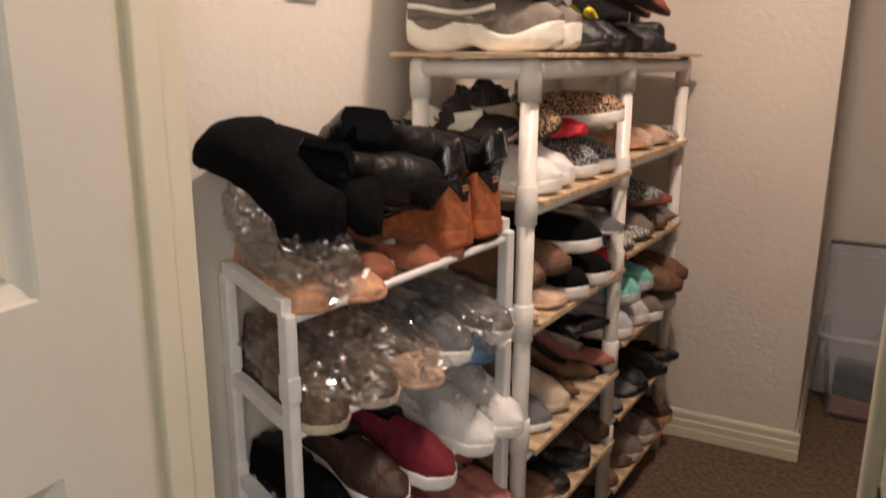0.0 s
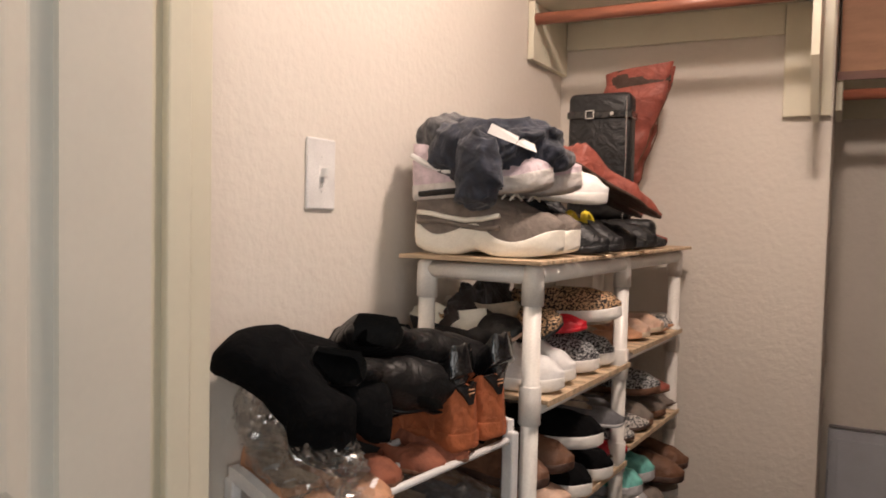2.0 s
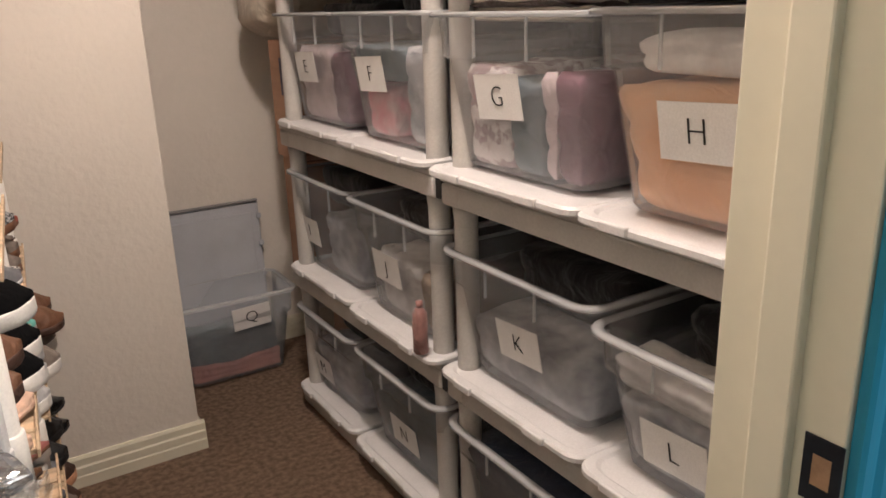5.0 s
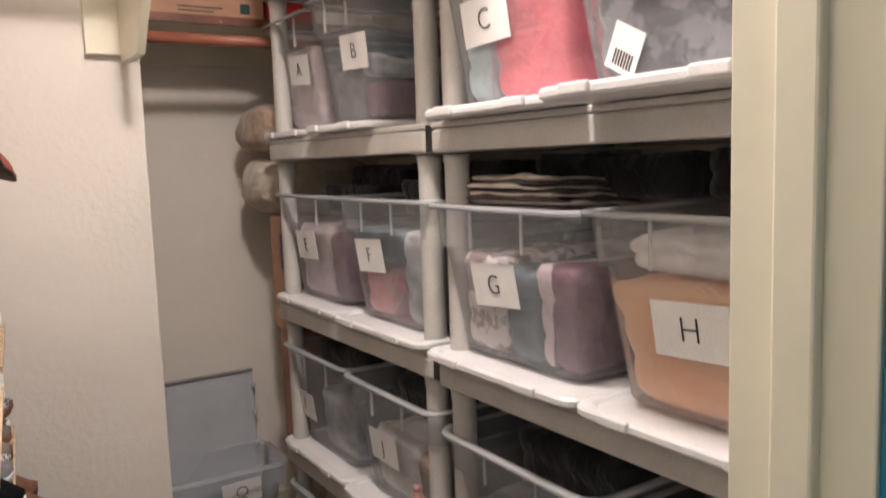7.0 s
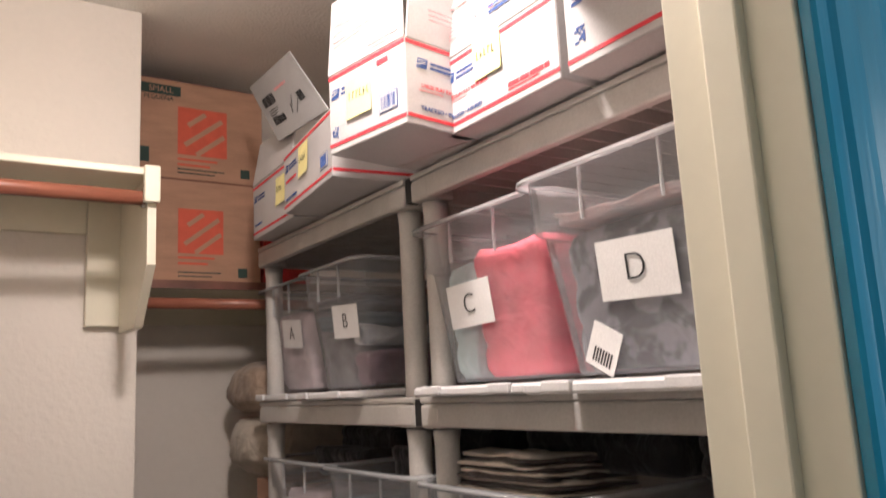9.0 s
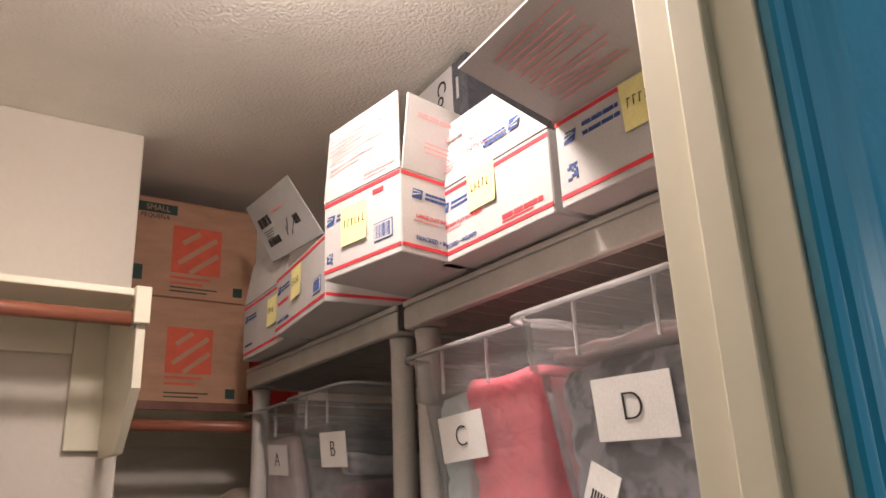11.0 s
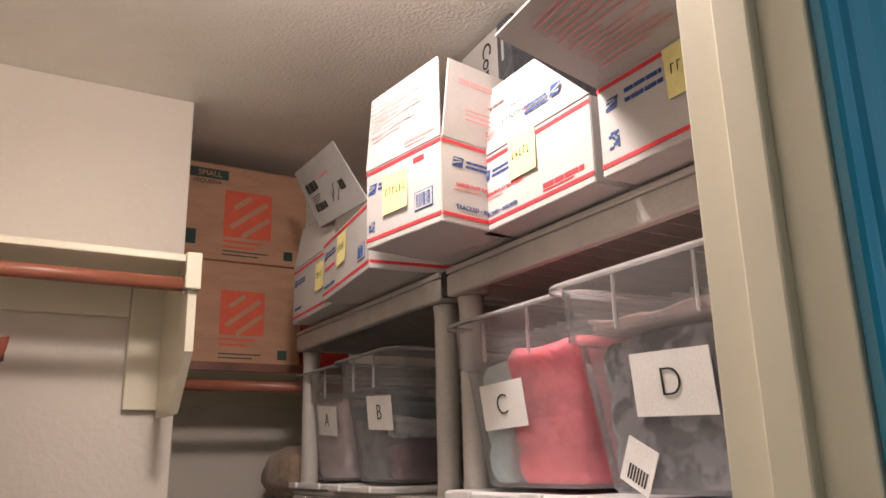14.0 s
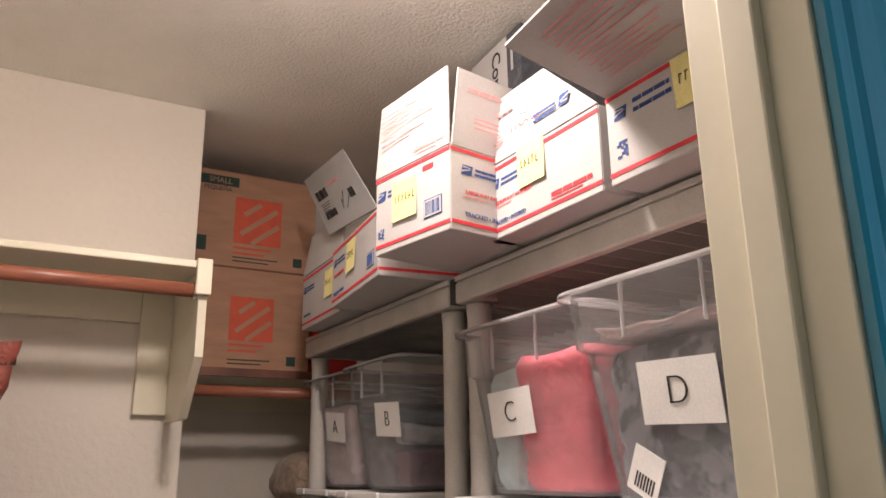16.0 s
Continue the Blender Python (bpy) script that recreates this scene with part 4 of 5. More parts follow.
part("dark_end", box(-0.001, 0.241, -0.24, -0.1755, -0.0005, 0.262, 0.002), cloth("charcoal", (0.05, 0.055, 0.07)), ap, "charcoal end panel")
face_text(ap, "Cord-free", (0, 0, 0), (0, -1, 0), (0, 0, 1), 0.125, 0.13, 0.055, M["ink"], 90)
for k in range(5):
    face_quad(ap, "print_line", (0, 0, 0), (0, -1, 0), (0, 0, 1), 0.05 + 0.009 * k, 0.053 + 0.009 * k, 0.09, 0.19 - 0.015 * (k % 2), M["grey"])
face_quad(ap, "brand_bar", (0, 0, 0), (0, -1, 0), (0, 0, 1), 0.195, 0.205, 0.16, 0.215, M["boxw"], 0.002)

# ---- recess floor and far end ----
qb = thing("storage_bin", pose(0.805, 2.605, 0.002, 0, 0, -1), "large clear bin lettered Q on the carpet in the recess", "storage bin")
body, rim, ribs = bin_body(0.42, 0.25, 0.30)
for nm, b, m in (("tub", body, M["bin"]), ("rim", rim, M["rim"])):
    bmesh.ops.transform(b, matrix=Matrix.Translation((0.42, 0, 0)) @ pose(0, 0, 0, 0, 0, 90), verts=b.verts)
    part(nm, b, m, qb)
for rb_ in ribs:
    rb_.free()
cd = part("label_card", box(-0.0635, 0.0635, -0.0006, 0.0006, -0.039, 0.039), M["paper"], qb, "white index card with a letter")
cd.matrix_basis = pose(0.262, 0.010, 0.228, 5, -3, 0)
part("letter", text_bm("Q", 0.055, 0.0011), M["ink"], cd, "black marker letter").matrix_basis = pose(0, -0.0018, 0)
for c, y0, y1, z1 in (("slate", 0.06, 0.2, 0.17), ("rose", 0.05, 0.1, 0.07)):
    f = tagged(new("folded_clothes", mesh(heap(0.06, 0.36, y0, y1, 0.012, z1, 5.0), "folded_clothes", CLOTH[c], True)), c + " clothes in the clear bin on the floor", "clothes")
    f.matrix_world = pose(0.805, 2.605, 0.002, 0, 0, -1)
ld = thing("bin_lid", pose(0.802, 2.852, 0.004, -2, 0, 0), "large grey-white bin lid leaning upright on the wall", "lid")
lidm = mat("grey_lid_plastic", (0.52, 0.54, 0.58), 0.45, vary=0.05, scale=8)
part("panel", box(0, 0.408, -0.012, 0.0, 0, 0.55, 0.006), lidm, ld)
part("raised_field", box(0.03, 0.378, -0.017, -0.0125, 0.03, 0.515, 0.004), lidm, ld)
part("top_edge", box(0.002, 0.406, -0.02, -0.0, 0.551, 0.559, 0.003), cloth("lidedge", (0.25, 0.24, 0.24)), ld)
for z in (0.28, 0.39, 0.49):
    part("latch", box(0.395, 0.411, -0.024, -0.0125, z, z + 0.018, 0.003), lidm, ld)
    part("latch", box(0.002, 0.014, -0.024, -0.0125, z, z + 0.018, 0.003), lidm, ld)
# bundle, pillows and brown cartons between the shelving and the back wall
for k, (z0, z1) in enumerate(((1.115, 1.30), (1.305, 1.47))):
    pw = thing("stuffed_bag", pose(1.150, 2.46, z0), "beige stuffed fabric bag on stacked cartons", "bag", "bags beside the shelving")
    bm = bmesh.new()
    bmesh.ops.create_uvsphere(bm, u_segments=28, v_segments=16, radius=1)
    for v in bm.verts:
        c = v.co.copy()
        v.co = Vector((0.20 + 0.20 * math.copysign(abs(c.x) ** 0.6, c.x), 0.16 + 0.16 * math.copysign(abs(c.y) ** 0.6, c.y), (z1 - z0) * (0.5 + 0.5 * math.copysign(abs(c.z) ** 0.7, c.z))))
    part("cushion", jitter(bm, 0.018, 16, k * 3.0), CLOTH["tan"] if k else cloth("beige", (0.52, 0.45, 0.36)), pw, smooth=True)
for k, (z0, z1, dx) in enumerate(((0.002, 0.38, 0.06), (0.382, 0.76, 0.05), (0.762, 1.113, 0.035))):
    bc = thing("brown_carton", pose(0, 0, 0), "brown cardboard carton stacked beside the shelving", "cardboard box", "cartons beside the shelving")
    part("carton", box(1.165 + dx + (0.12 if k == 0 else 0), 1.60, 2.40, 2.58, z0, z1, 0.003), M["kraft"], bc)
    part("print_patch", box(1.1645 + dx + (0.12 if k == 0 else 0), 1.1655 + dx + (0.12 if k == 0 else 0), 2.43, 2.50, z1 - 0.16, z1 - 0.05), cloth("patch", (0.06, 0.05, 0.10)), bc)
# bottle by bin J
bt = thing("rose_bottle", pose(1.112, 1.575, 0.4795) @ Matrix.Scale(0.7, 4), "rose-tinted plastic bottle standing before a bin", "bottle")
part("bottle", tube([(0, 0, 0), (0, 0, 0.004), (0, 0, 0.13), (0, 0, 0.15), (0, 0, 0.152)], [0.020, 0.024, 0.024, 0.012, 0.010], 20), cloth("roseplastic", (0.34, 0.17, 0.15), rough=0.3), bt, smooth=True)
part("cap", tube([(0, 0, 0.152), (0, 0, 0.172)], 0.011, 16), CLOTH["roseplastic"], bt, smooth=True)

# ---- shoes ----
LE = {}


def leather(name, color, rough=0.45, second=None, scale=40, bump=0.2, spec=0.5, coat=0.0):
    LE[name] = mat("shoe_" + name, color, rough, vary=0.03 if min(color) > 0.6 else 0.14, scale=scale, bump=bump, fine=350, dist=0.0015, second=second, spec=spec, coat=coat, sharp=name in ("leopard", "python", "tweed"), crease=0.3 if min(color) < 0.6 else 0.12, cscale=26)
    return LE[name]


leather("black", (0.010, 0.010, 0.011), 0.5)
leather("suede_black", (0.0055, 0.0055, 0.006), 0.95, spec=0.08)
leather("patent", (0.006, 0.006, 0.007), 0.10, coat=0.6)
leather("charcoal", (0.010, 0.0095, 0.0098), 0.42, spec=0.35)
leather("soft_black", (0.0028, 0.0028, 0.003), 0.6, spec=0.15)
leather("dark_rust", (0.26, 0.085, 0.045), 0.8)
leather("grey_sole", (0.62, 0.58, 0.55), 0.6)
leather("gold", (0.62, 0.42, 0.20), 0.4)
leather("white", (0.78, 0.77, 0.76), 0.5)
leather("sole_white", (0.85, 0.83, 0.79), 0.55)
leather("cream", (0.90, 0.86, 0.76), 0.6)
leather("taupe", (0.20, 0.165, 0.14), 0.8)
leather("lilac", (0.66, 0.54, 0.58), 0.7)
leather("rust", (0.38, 0.105, 0.035), 0.8)
leather("brown", (0.16, 0.075, 0.04), 0.6)
leather("darkbrown", (0.06, 0.03, 0.02), 0.6)
leather("cognac", (0.30, 0.075, 0.052), 0.55)
leather("tan", (0.58, 0.31, 0.18), 0.55)
leather("nude", (0.68, 0.46, 0.34), 0.5)
leather("beige", (0.60, 0.50, 0.38), 0.7)
leather("leopard", (0.55, 0.35, 0.19), 0.7, (0.02, 0.013, 0.01), 210)
leather("python", (0.55, 0.52, 0.48), 0.6, (0.06, 0.06, 0.065), 160)
leather("tweed", (0.42, 0.43, 0.43), 0.9, (0.02, 0.02, 0.025), 220)
leather("red", (0.62, 0.015, 0.03), 0.5)
leather("maroon", (0.16, 0.008, 0.02), 0.85)
leather("rose", (0.42, 0.15, 0.13), 0.7)
leather("mint", (0.20, 0.58, 0.52), 0.7)
leather("grey", (0.16, 0.16, 0.17), 0.75)
leather("silver", (0.50, 0.50, 0.51), 0.3)
leather("fur", (0.22, 0.155, 0.11), 1.0, (0.10, 0.065, 0.045), 60, 0.8)
leather("yellow", (0.72, 0.55, 0.03), 0.6)
leather("insole", (0.62, 0.50, 0.38), 0.8)
leather("dark_in", (0.02, 0.018, 0.017), 0.9)
leather("denim", (0.055, 0.12, 0.21), 0.9)


def curve(pts, u):
    """Smooth value at u through (u, value) pairs."""
    for (a, va), (b, vb) in zip(pts, pts[1:]):
        if u <= b:
            s = (u - a) / (b - a)
            s = s * s * (3 - 2 * s)
            return va + (vb - va) * s
    return pts[-1][1]


WIDE = {"round": [(0, 0.020), (0.06, 0.032), (0.35, 0.030), (0.68, 0.045), (0.88, 0.036), (0.97, 0.020), (1, 0.006)],
        "point": [(0, 0.018), (0.06, 0.030), (0.35, 0.027), (0.64, 0.040), (0.85, 0.022), (1, 0.003)],
        "chunky": [(0, 0.028), (0.06, 0.040), (0.35, 0.042), (0.66, 0.054), (0.88, 0.045), (0.97, 0.028), (1, 0.010)]}


def shoe_parts(L, kind):
    """Sole, upper and lining meshes of one shoe, heel at x=0, toe at x=L."""
    k = dict(wide="round", sole=0.012, heel=0.0, top=[(0, 0.07), (0.15, 0.062), (0.4, 0.055), (0.55, 0.062), (0.8, 0.045), (1, 0.018)], open=(0.05, 0.48), rise=0.006, lip=0.0)
    k.update(kind)
    us = [0, 0.004, 0.012, 0.024, 0.04, 0.06] + [0.06 + 0.0463 * i for i in range(1, 19)] + [0.93, 0.955, 0.972, 0.984, 0.993, 1.0]
    n = len(us)
    notch = k.get("notch", 0.0)
    base = lambda u: notch * (math.exp(-((u - 0.47) / 0.09) ** 2) + 2.4 * max(0.0, 1 - u / 0.2) ** 2) + (k["heel"] * max(0.0, 1 - u / 0.62) ** 1.4) + k["rise"] * max(0, (u - 0.75) / 0.25) ** 2  # noqa: E731
    sole_l, up_l, opened = [], [], []
    for u in us:
        w, z = curve(WIDE[k["wide"]], u), base(u)
        x = u * L
        th = k["sole"] if not callable(k["sole"]) else k["sole"](u)
        wave = 1.0 + k["lip"] * math.sin(u * 17)
        e = min(1.0, u / 0.055, (1 - u) / 0.07)
        e = 0.12 + 0.88 * math.sqrt(max(0.0, 1 - (1 - e) ** 2))
        w *= e
        z += th * 0.22 * (1 - e)
        th *= 0.72 + 0.28 * e
        b = 1.06 * w + 0.002
        sd = [(0.86, 0), (0.96, th * 0.12), (wave, th * 0.4), (wave * 0.995, th * 0.7), (0.97, th * 0.94), (0.93, th)]
        sole_l.append([(x, -b * f, z + q) for f, q in sd] + [(x, b * f, z + q) for f, q in sd[::-1]])
        h = max(0.006, curve(k["top"], u)) * (0.72 + 0.28 * e)
        o0, o1 = k["open"]
        op = 1.0 if o0 <= u <= o1 else 0.0
        opened.append(op)
        zb = z + th
        arch = [(-w * math.cos(t) * (1 - 0.12 * math.sin(t)), h * math.sin(t) ** 0.75) for t in [math.pi * j / 12 for j in range(13)]]
        wall = [(-w, 0), (-w * 1.02, h * 0.3), (-w * 0.98, h * 0.6), (-w * 0.90, h * 0.9), (-w * 0.84, h), (-w * 0.72, 0.006), (0, 0.005), (w * 0.72, 0.006), (w * 0.84, h), (w * 0.90, h * 0.9), (w * 0.98, h * 0.6), (w * 1.02, h * 0.3), (w, 0)]
        pts = wall if op else arch
        up_l.append([(x, p, zb + q) for p, q in pts])
    sole = rings(sole_l)
    bmesh.ops.recalc_face_normals(sole, faces=sole.faces)
    upper, lining = bmesh.new(), bmesh.new()
    vu, vl = [[upper.verts.new(p) for p in loop] for loop in up_l], [[lining.verts.new(p) for p in loop] for loop in up_l]
    for i in range(n - 1):
        for j in range(12):
            inside = 4 <= j < 8 and opened[i] + opened[i + 1] > 0
            bmx, vv = (lining, vl) if inside else (upper, vu)
            bmx.faces.new((vv[i][j], vv[i + 1][j], vv[i + 1][j + 1], vv[i][j + 1]))
    upper.faces.new(vu[0])
    upper.faces.new(vu[-1][::-1])
    for b in (upper, lining):
        bmesh.ops.delete(b, geom=[v for v in b.verts if not v.link_faces], context="VERTS")
        bmesh.ops.recalc_face_normals(b, faces=b.faces)
    return sole, upper, lining


def chunk(u):
    return 0.050 - 0.018 * u + 0.009 * math.sin(u * 12 + 2.6)


KIND = {
    "runner": dict(wide="chunky", sole=0.030, lip=0.03, rise=0.012, top=[(0, 0.082), (0.1, 0.080), (0.28, 0.066), (0.42, 0.080), (0.62, 0.060), (0.85, 0.042), (1, 0.016)], open=(0.05, 0.38)),
    "sneaker": dict(sole=0.024, top=[(0, 0.075), (0.1, 0.075), (0.3, 0.062), (0.45, 0.078), (0.62, 0.062), (0.85, 0.040), (1, 0.014)], open=(0.05, 0.40)),
    "chunky": dict(wide="chunky", sole=chunk, lip=0.05, notch=0.011, rise=0.014, top=[(0, 0.085), (0.1, 0.085), (0.28, 0.07), (0.42, 0.088), (0.62, 0.068), (0.85, 0.046), (1, 0.016)], open=(0.05, 0.38)),
    "slip": dict(sole=0.026, top=[(0, 0.055), (0.2, 0.046), (0.45, 0.052), (0.7, 0.048), (0.88, 0.036), (1, 0.012)], open=(0.05, 0.44)),
    "flat": dict(sole=0.008, top=[(0, 0.048), (0.12, 0.042), (0.35, 0.024), (0.6, 0.026), (0.8, 0.030), (1, 0.012)], open=(0.04, 0.66)),
    "point_flat": dict(wide="point", sole=0.008, top=[(0, 0.05), (0.12, 0.044), (0.35, 0.026), (0.6, 0.028), (0.8, 0.026), (1, 0.008)], open=(0.04, 0.64)),
    "loafer": dict(sole=0.018, top=[(0, 0.055), (0.15, 0.05), (0.4, 0.05), (0.55, 0.056), (0.8, 0.042), (1, 0.014)], open=(0.05, 0.46)),
    "pump": dict(wide="point", sole=0.007, heel=0.075, top=[(0, 0.05), (0.15, 0.042), (0.4, 0.024), (0.6, 0.026), (0.8, 0.028), (1, 0.008)], open=(0.04, 0.64)),
    "wedge": dict(sole=0.014, heel=0.05, top=[(0, 0.05), (0.15, 0.042), (0.4, 0.03), (0.6, 0.034), (0.8, 0.036), (1, 0.014)], open=(0.04, 0.58)),
    "boot": dict(sole=0.016, top=[(0, 0.10), (0.15, 0.11), (0.36, 0.11), (0.5, 0.075), (0.75, 0.052), (1, 0.016)], open=(0.06, 0.30)),
    "hightop": dict(sole=0.030, top=[(0, 0.082), (0.08, 0.080), (0.2, 0.066), (0.36, 0.080), (0.55, 0.066), (0.8, 0.048), (1, 0.018)], open=(0.05, 0.36)),
    "mule": dict(sole=0.03, top=[(0, 0.006), (0.3, 0.008), (0.45, 0.05), (0.65, 0.056), (0.85, 0.042), (1, 0.014)], open=(0.0, 0.45)),
}
MADE = {}


def strap_bm(pts, width, thick=0.003):
    bm = bmesh.new()
    loops = []
    for p in pts:
        x, y, z = p
        loops.append([(x - width / 2, y, z), (x + width / 2, y, z), (x + width / 2, y, z + thick), (x - width / 2, y, z + thick)])
    return rings(loops, bm=bm)


def shoe(kind, upper, sole, m, label, L=0.255, lining="insole", laces=None, category="shoe", group="shoes on the racks", stripe=None):
    """One shoe at pose m. The meshes are made once for each look."""
    key = (kind, upper, sole, L, lining, laces, stripe, label)
    if key in MADE:
        return copy_thing(MADE[key], m)
    name = {"sneaker": "sneaker", "chunky": "sneaker", "runner": "sneaker", "slip": "slip_on_shoe", "boot": "ankle_boot", "mule": "mule", "pump": "heeled_shoe", "wedge": "wedge_shoe"}.get(kind, "flat_shoe")
    ob = thing(name, m, label, category, group)
    sl, upp, lin = shoe_parts(L, KIND[kind])
    part("sole", sl, LE[sole], ob, smooth=True)
    part("upper", upp, LE[upper], ob, smooth=True)
    if len(lin.verts):
        part("lining", lin, LE[lining], ob, smooth=True)
    else:
        lin.free()
    hl = KIND[kind].get("heel", 0)
    if hl > 0.06:
        part("heel", tube([(0.03, 0, 0.0), (0.028, 0, 0.03), (0.026, 0, hl - 0.004)], [0.009, 0.008, 0.02], 12), LE[sole], ob, smooth=True)
    elif hl > 0.02:
        part("heel", box(0.004, 0.085, -0.026, 0.026, 0.0, hl * 0.62, 0.006), LE[sole], ob)
    if kind == "runner":
        for s in (1, -1):
            part("side_insert", tube([(L * u, s * (curve(WIDE["chunky"], u) * 1.06 + 0.001), 0.012) for u in (0.10, 0.2, 0.3, 0.45, 0.6, 0.72)], 0.006, 8), LE["charcoal"], ob, "dark sole insert", True)
            part("side_overlay", tube([(L * u, s * (curve(WIDE["chunky"], u) * 1.0 + 0.0005), z) for u, z in ((0.05, 0.088), (0.15, 0.070), (0.3, 0.052), (0.5, 0.048), (0.72, 0.046))], 0.006, 8), LE["white"], ob, "white overlay", True)
    if kind == "chunky":
        for k in range(2):
            pts = [(L * u, s * (curve(WIDE["chunky"], u) * 1.0 + 0.003), 0.058 + 0.015 * k + 0.007 * math.sin(u * 9 + k)) for s in (1,) for u in (0.06, 0.16, 0.28, 0.4, 0.52, 0.64)]
            part("side_overlay", tube(pts, 0.005, 8), LE[sole if k else upper], ob, smooth=True)
            part("side_overlay", tube([(x, -y, z) for x, y, z in pts], 0.005, 8), LE[sole if k else upper], ob, smooth=True)
    if laces:
        top = KIND[kind]["top"]
        th = KIND[kind]["sole"](0.5) if callable(KIND[kind]["sole"]) else KIND[kind]["sole"]
        for j in range(5):
            u = 0.44 + 0.055 * j
            h = curve(top, u) + th
            wv = 0.017
            part("lace", tube([(L * u, -wv, h - 0.008), (L * u + 0.004, -wv * 0.4, h + 0.002), (L * u + 0.006, wv * 0.4, h + 0.002), (L * u + 0.012, wv, h - 0.008)], 0.0024, 6), LE[laces], ob, smooth=True)
    if stripe:
        pts = [(L * (0.74 - 0.08 * math.sin(a)), 0.046 * math.cos(a), 0.022 + 0.062 * math.sin(a)) for a in [math.pi * k / 10 for k in range(11)]]
        part("band", tube(pts, 0.008, 8), LE[stripe], ob, stripe + " band", True)
    MADE[key] = ob
    return ob


def pair(kind, upper, sole, m, label, gap=0.092, toe=4, **more):
    """Two shoes side by side, toes along the local x."""
    shoe(kind, upper, sole, m @ pose(0, -gap / 2, 0, 0, 0, -toe), label, **more)
    shoe(kind, upper, sole, m @ pose(0.006, gap / 2, 0, 0, 0, toe), label, **more)


# ---- pipe shoe rack ----
RK = pose(0.328, 1.212, 0, 0, 0, -4.3)
rack = thing("pipe_shoe_rack", RK, "white plastic pipe shoe rack with pale wooden slat shelves", "shoe rack")
XB, YM, YF, TOP = -0.226, 0.492, 0.950, 1.158
for x in (0.0, XB):
    for y in (0.0, YM, YF):
        part("leg", tube([(x, y, 0.0), (x, y, TOP - 0.02)], 0.0165, 16), M["pvc"], rack, smooth=True)
        part("elbow", tube([(x, y, TOP - 0.062), (x, y, TOP - 0.012), (x, y, TOP + 0.004), (x, y, TOP + 0.012)], [0.0205, 0.0205, 0.019, 0.012], 16), M["pvc"], rack, smooth=True)
        for z in (0.915, 0.695, 0.465, 0.24):
            part("coupling", tube([(x, y, z - 0.036), (x, y, z - 0.034), (x, y, z + 0.034), (x, y, z + 0.036)], [0.0185, 0.0205, 0.0205, 0.0185], 16), M["pvc"], rack, smooth=True)
for y in (0.0, YM, YF):
    part("cross_pipe", tube([(XB, y, TOP - 0.008), (0.0, y, TOP - 0.008)], 0.0165, 16), M["pvc"], rack, smooth=True)
for x in (0.0, XB):
    part("rail", tube([(x, 0, TOP - 0.008), (x, YF, TOP - 0.008)], 0.0165, 16), M["pvc"], rack, smooth=True)
LEV_N, LEV_F = (0.930, 0.698, 0.440, 0.256), (0.955, 0.728, 0.503, 0.305, 0.10)
for y0, y1, levels in ((0.0, YM, LEV_N), (YM, YF, LEV_F)):
    for z in levels:
        for x in (0.0, XB):
            part("rail", tube([(x, y0, z - 0.028), (x, y1, z - 0.028)], 0.012, 12), M["pvc"], rack, smooth=True)
bm = box(XB - 0.03, 0.026, 0.0, 0.047, 0, 0.008, 0.0012, seg=1)
slat_me = mesh(bm, "slat", M["ply"])
for y0, y1, levels in ((0.0, YM, LEV_N), (YM, YF, LEV_F)):
    for z in levels:
        y = y0 + 0.022
        while y < y1 - 0.058:
            s = new("slat", slat_me)
            s.parent = rack
            s.matrix_basis = pose(0.0, y, z - 0.0155 + 0.004 * math.sin(math.pi * (y - y0) / (y1 - y0)) * -1)
            y += 0.0525
        part("edge_strip", box(0.0265, 0.0305, y0 + 0.015, y1 - 0.012, z - 0.018, z - 0.006, 0.001), M["ply"], rack)
bm = box(XB - 0.045, 0.030, 0.0, 0.050, 0, 0.008, 0.0012, seg=1)
slat_top = mesh(bm, "top_slat", M["ply"])
y = -0.035
while y < YF + 0.03:
    s = new("slat", slat_top)
    s.parent = rack
    s.matrix_basis = pose(0, y, TOP + 0.0125)
    y += 0.0555


def on(x, y, z, rz=0, rx=0, ry=0):
    """A pose on the rack: x out from the front rail, y along it."""
    return RK @ pose(x if z > TOP else x - 0.035, y, z, rx, ry, rz)


TT = TOP + 0.022
# top of the rack: big trainers, jeans, heels, boots
shoe("chunky", "taupe", "cream", on(-0.268, 0.030, TT, 7), "taupe trainer with a thick cream sculpted sole", L=0.30, laces="cream")
shoe("chunky", "taupe", "cream", on(-0.272, 0.122, TT, 6), "taupe trainer with a thick cream sculpted sole", L=0.30, laces="cream")
shoe("runner", "lilac", "grey_sole", on(-0.272, 0.028, TT + 0.100, 6, 0, -5), "lilac trainer with a pale grey sole on top of another", L=0.285, laces="white", lining="lilac")
shoe("runner", "lilac", "grey_sole", on(-0.255, 0.125, TT + 0.104, 6, 0, -4), "lilac trainer with a pale grey sole on top of another", L=0.285, laces="white", lining="lilac")
shoe("sneaker", "white", "sole_white", on(-0.225, 0.220, TT + 0.122, 14, 0, 5), "pale white-soled trainer lying on other shoes", L=0.265, laces="white")
for k in range(2):
    shoe("boot", "black", "black", on(-0.205, 0.245 + 0.088 * k, TT, 6), "black ankle trainer with a yellow band", L=0.25, lining="dark_in", stripe="yellow")
for k in range(2):
    shoe("point_flat", "cognac", "darkbrown", on(-0.085 - 0.05 * k, 0.335 + 0.05 * k, TT + 0.195, 50 + 4 * k, 0, 27), "red-brown pointed heel with a gold inside", L=0.275, lining="gold")
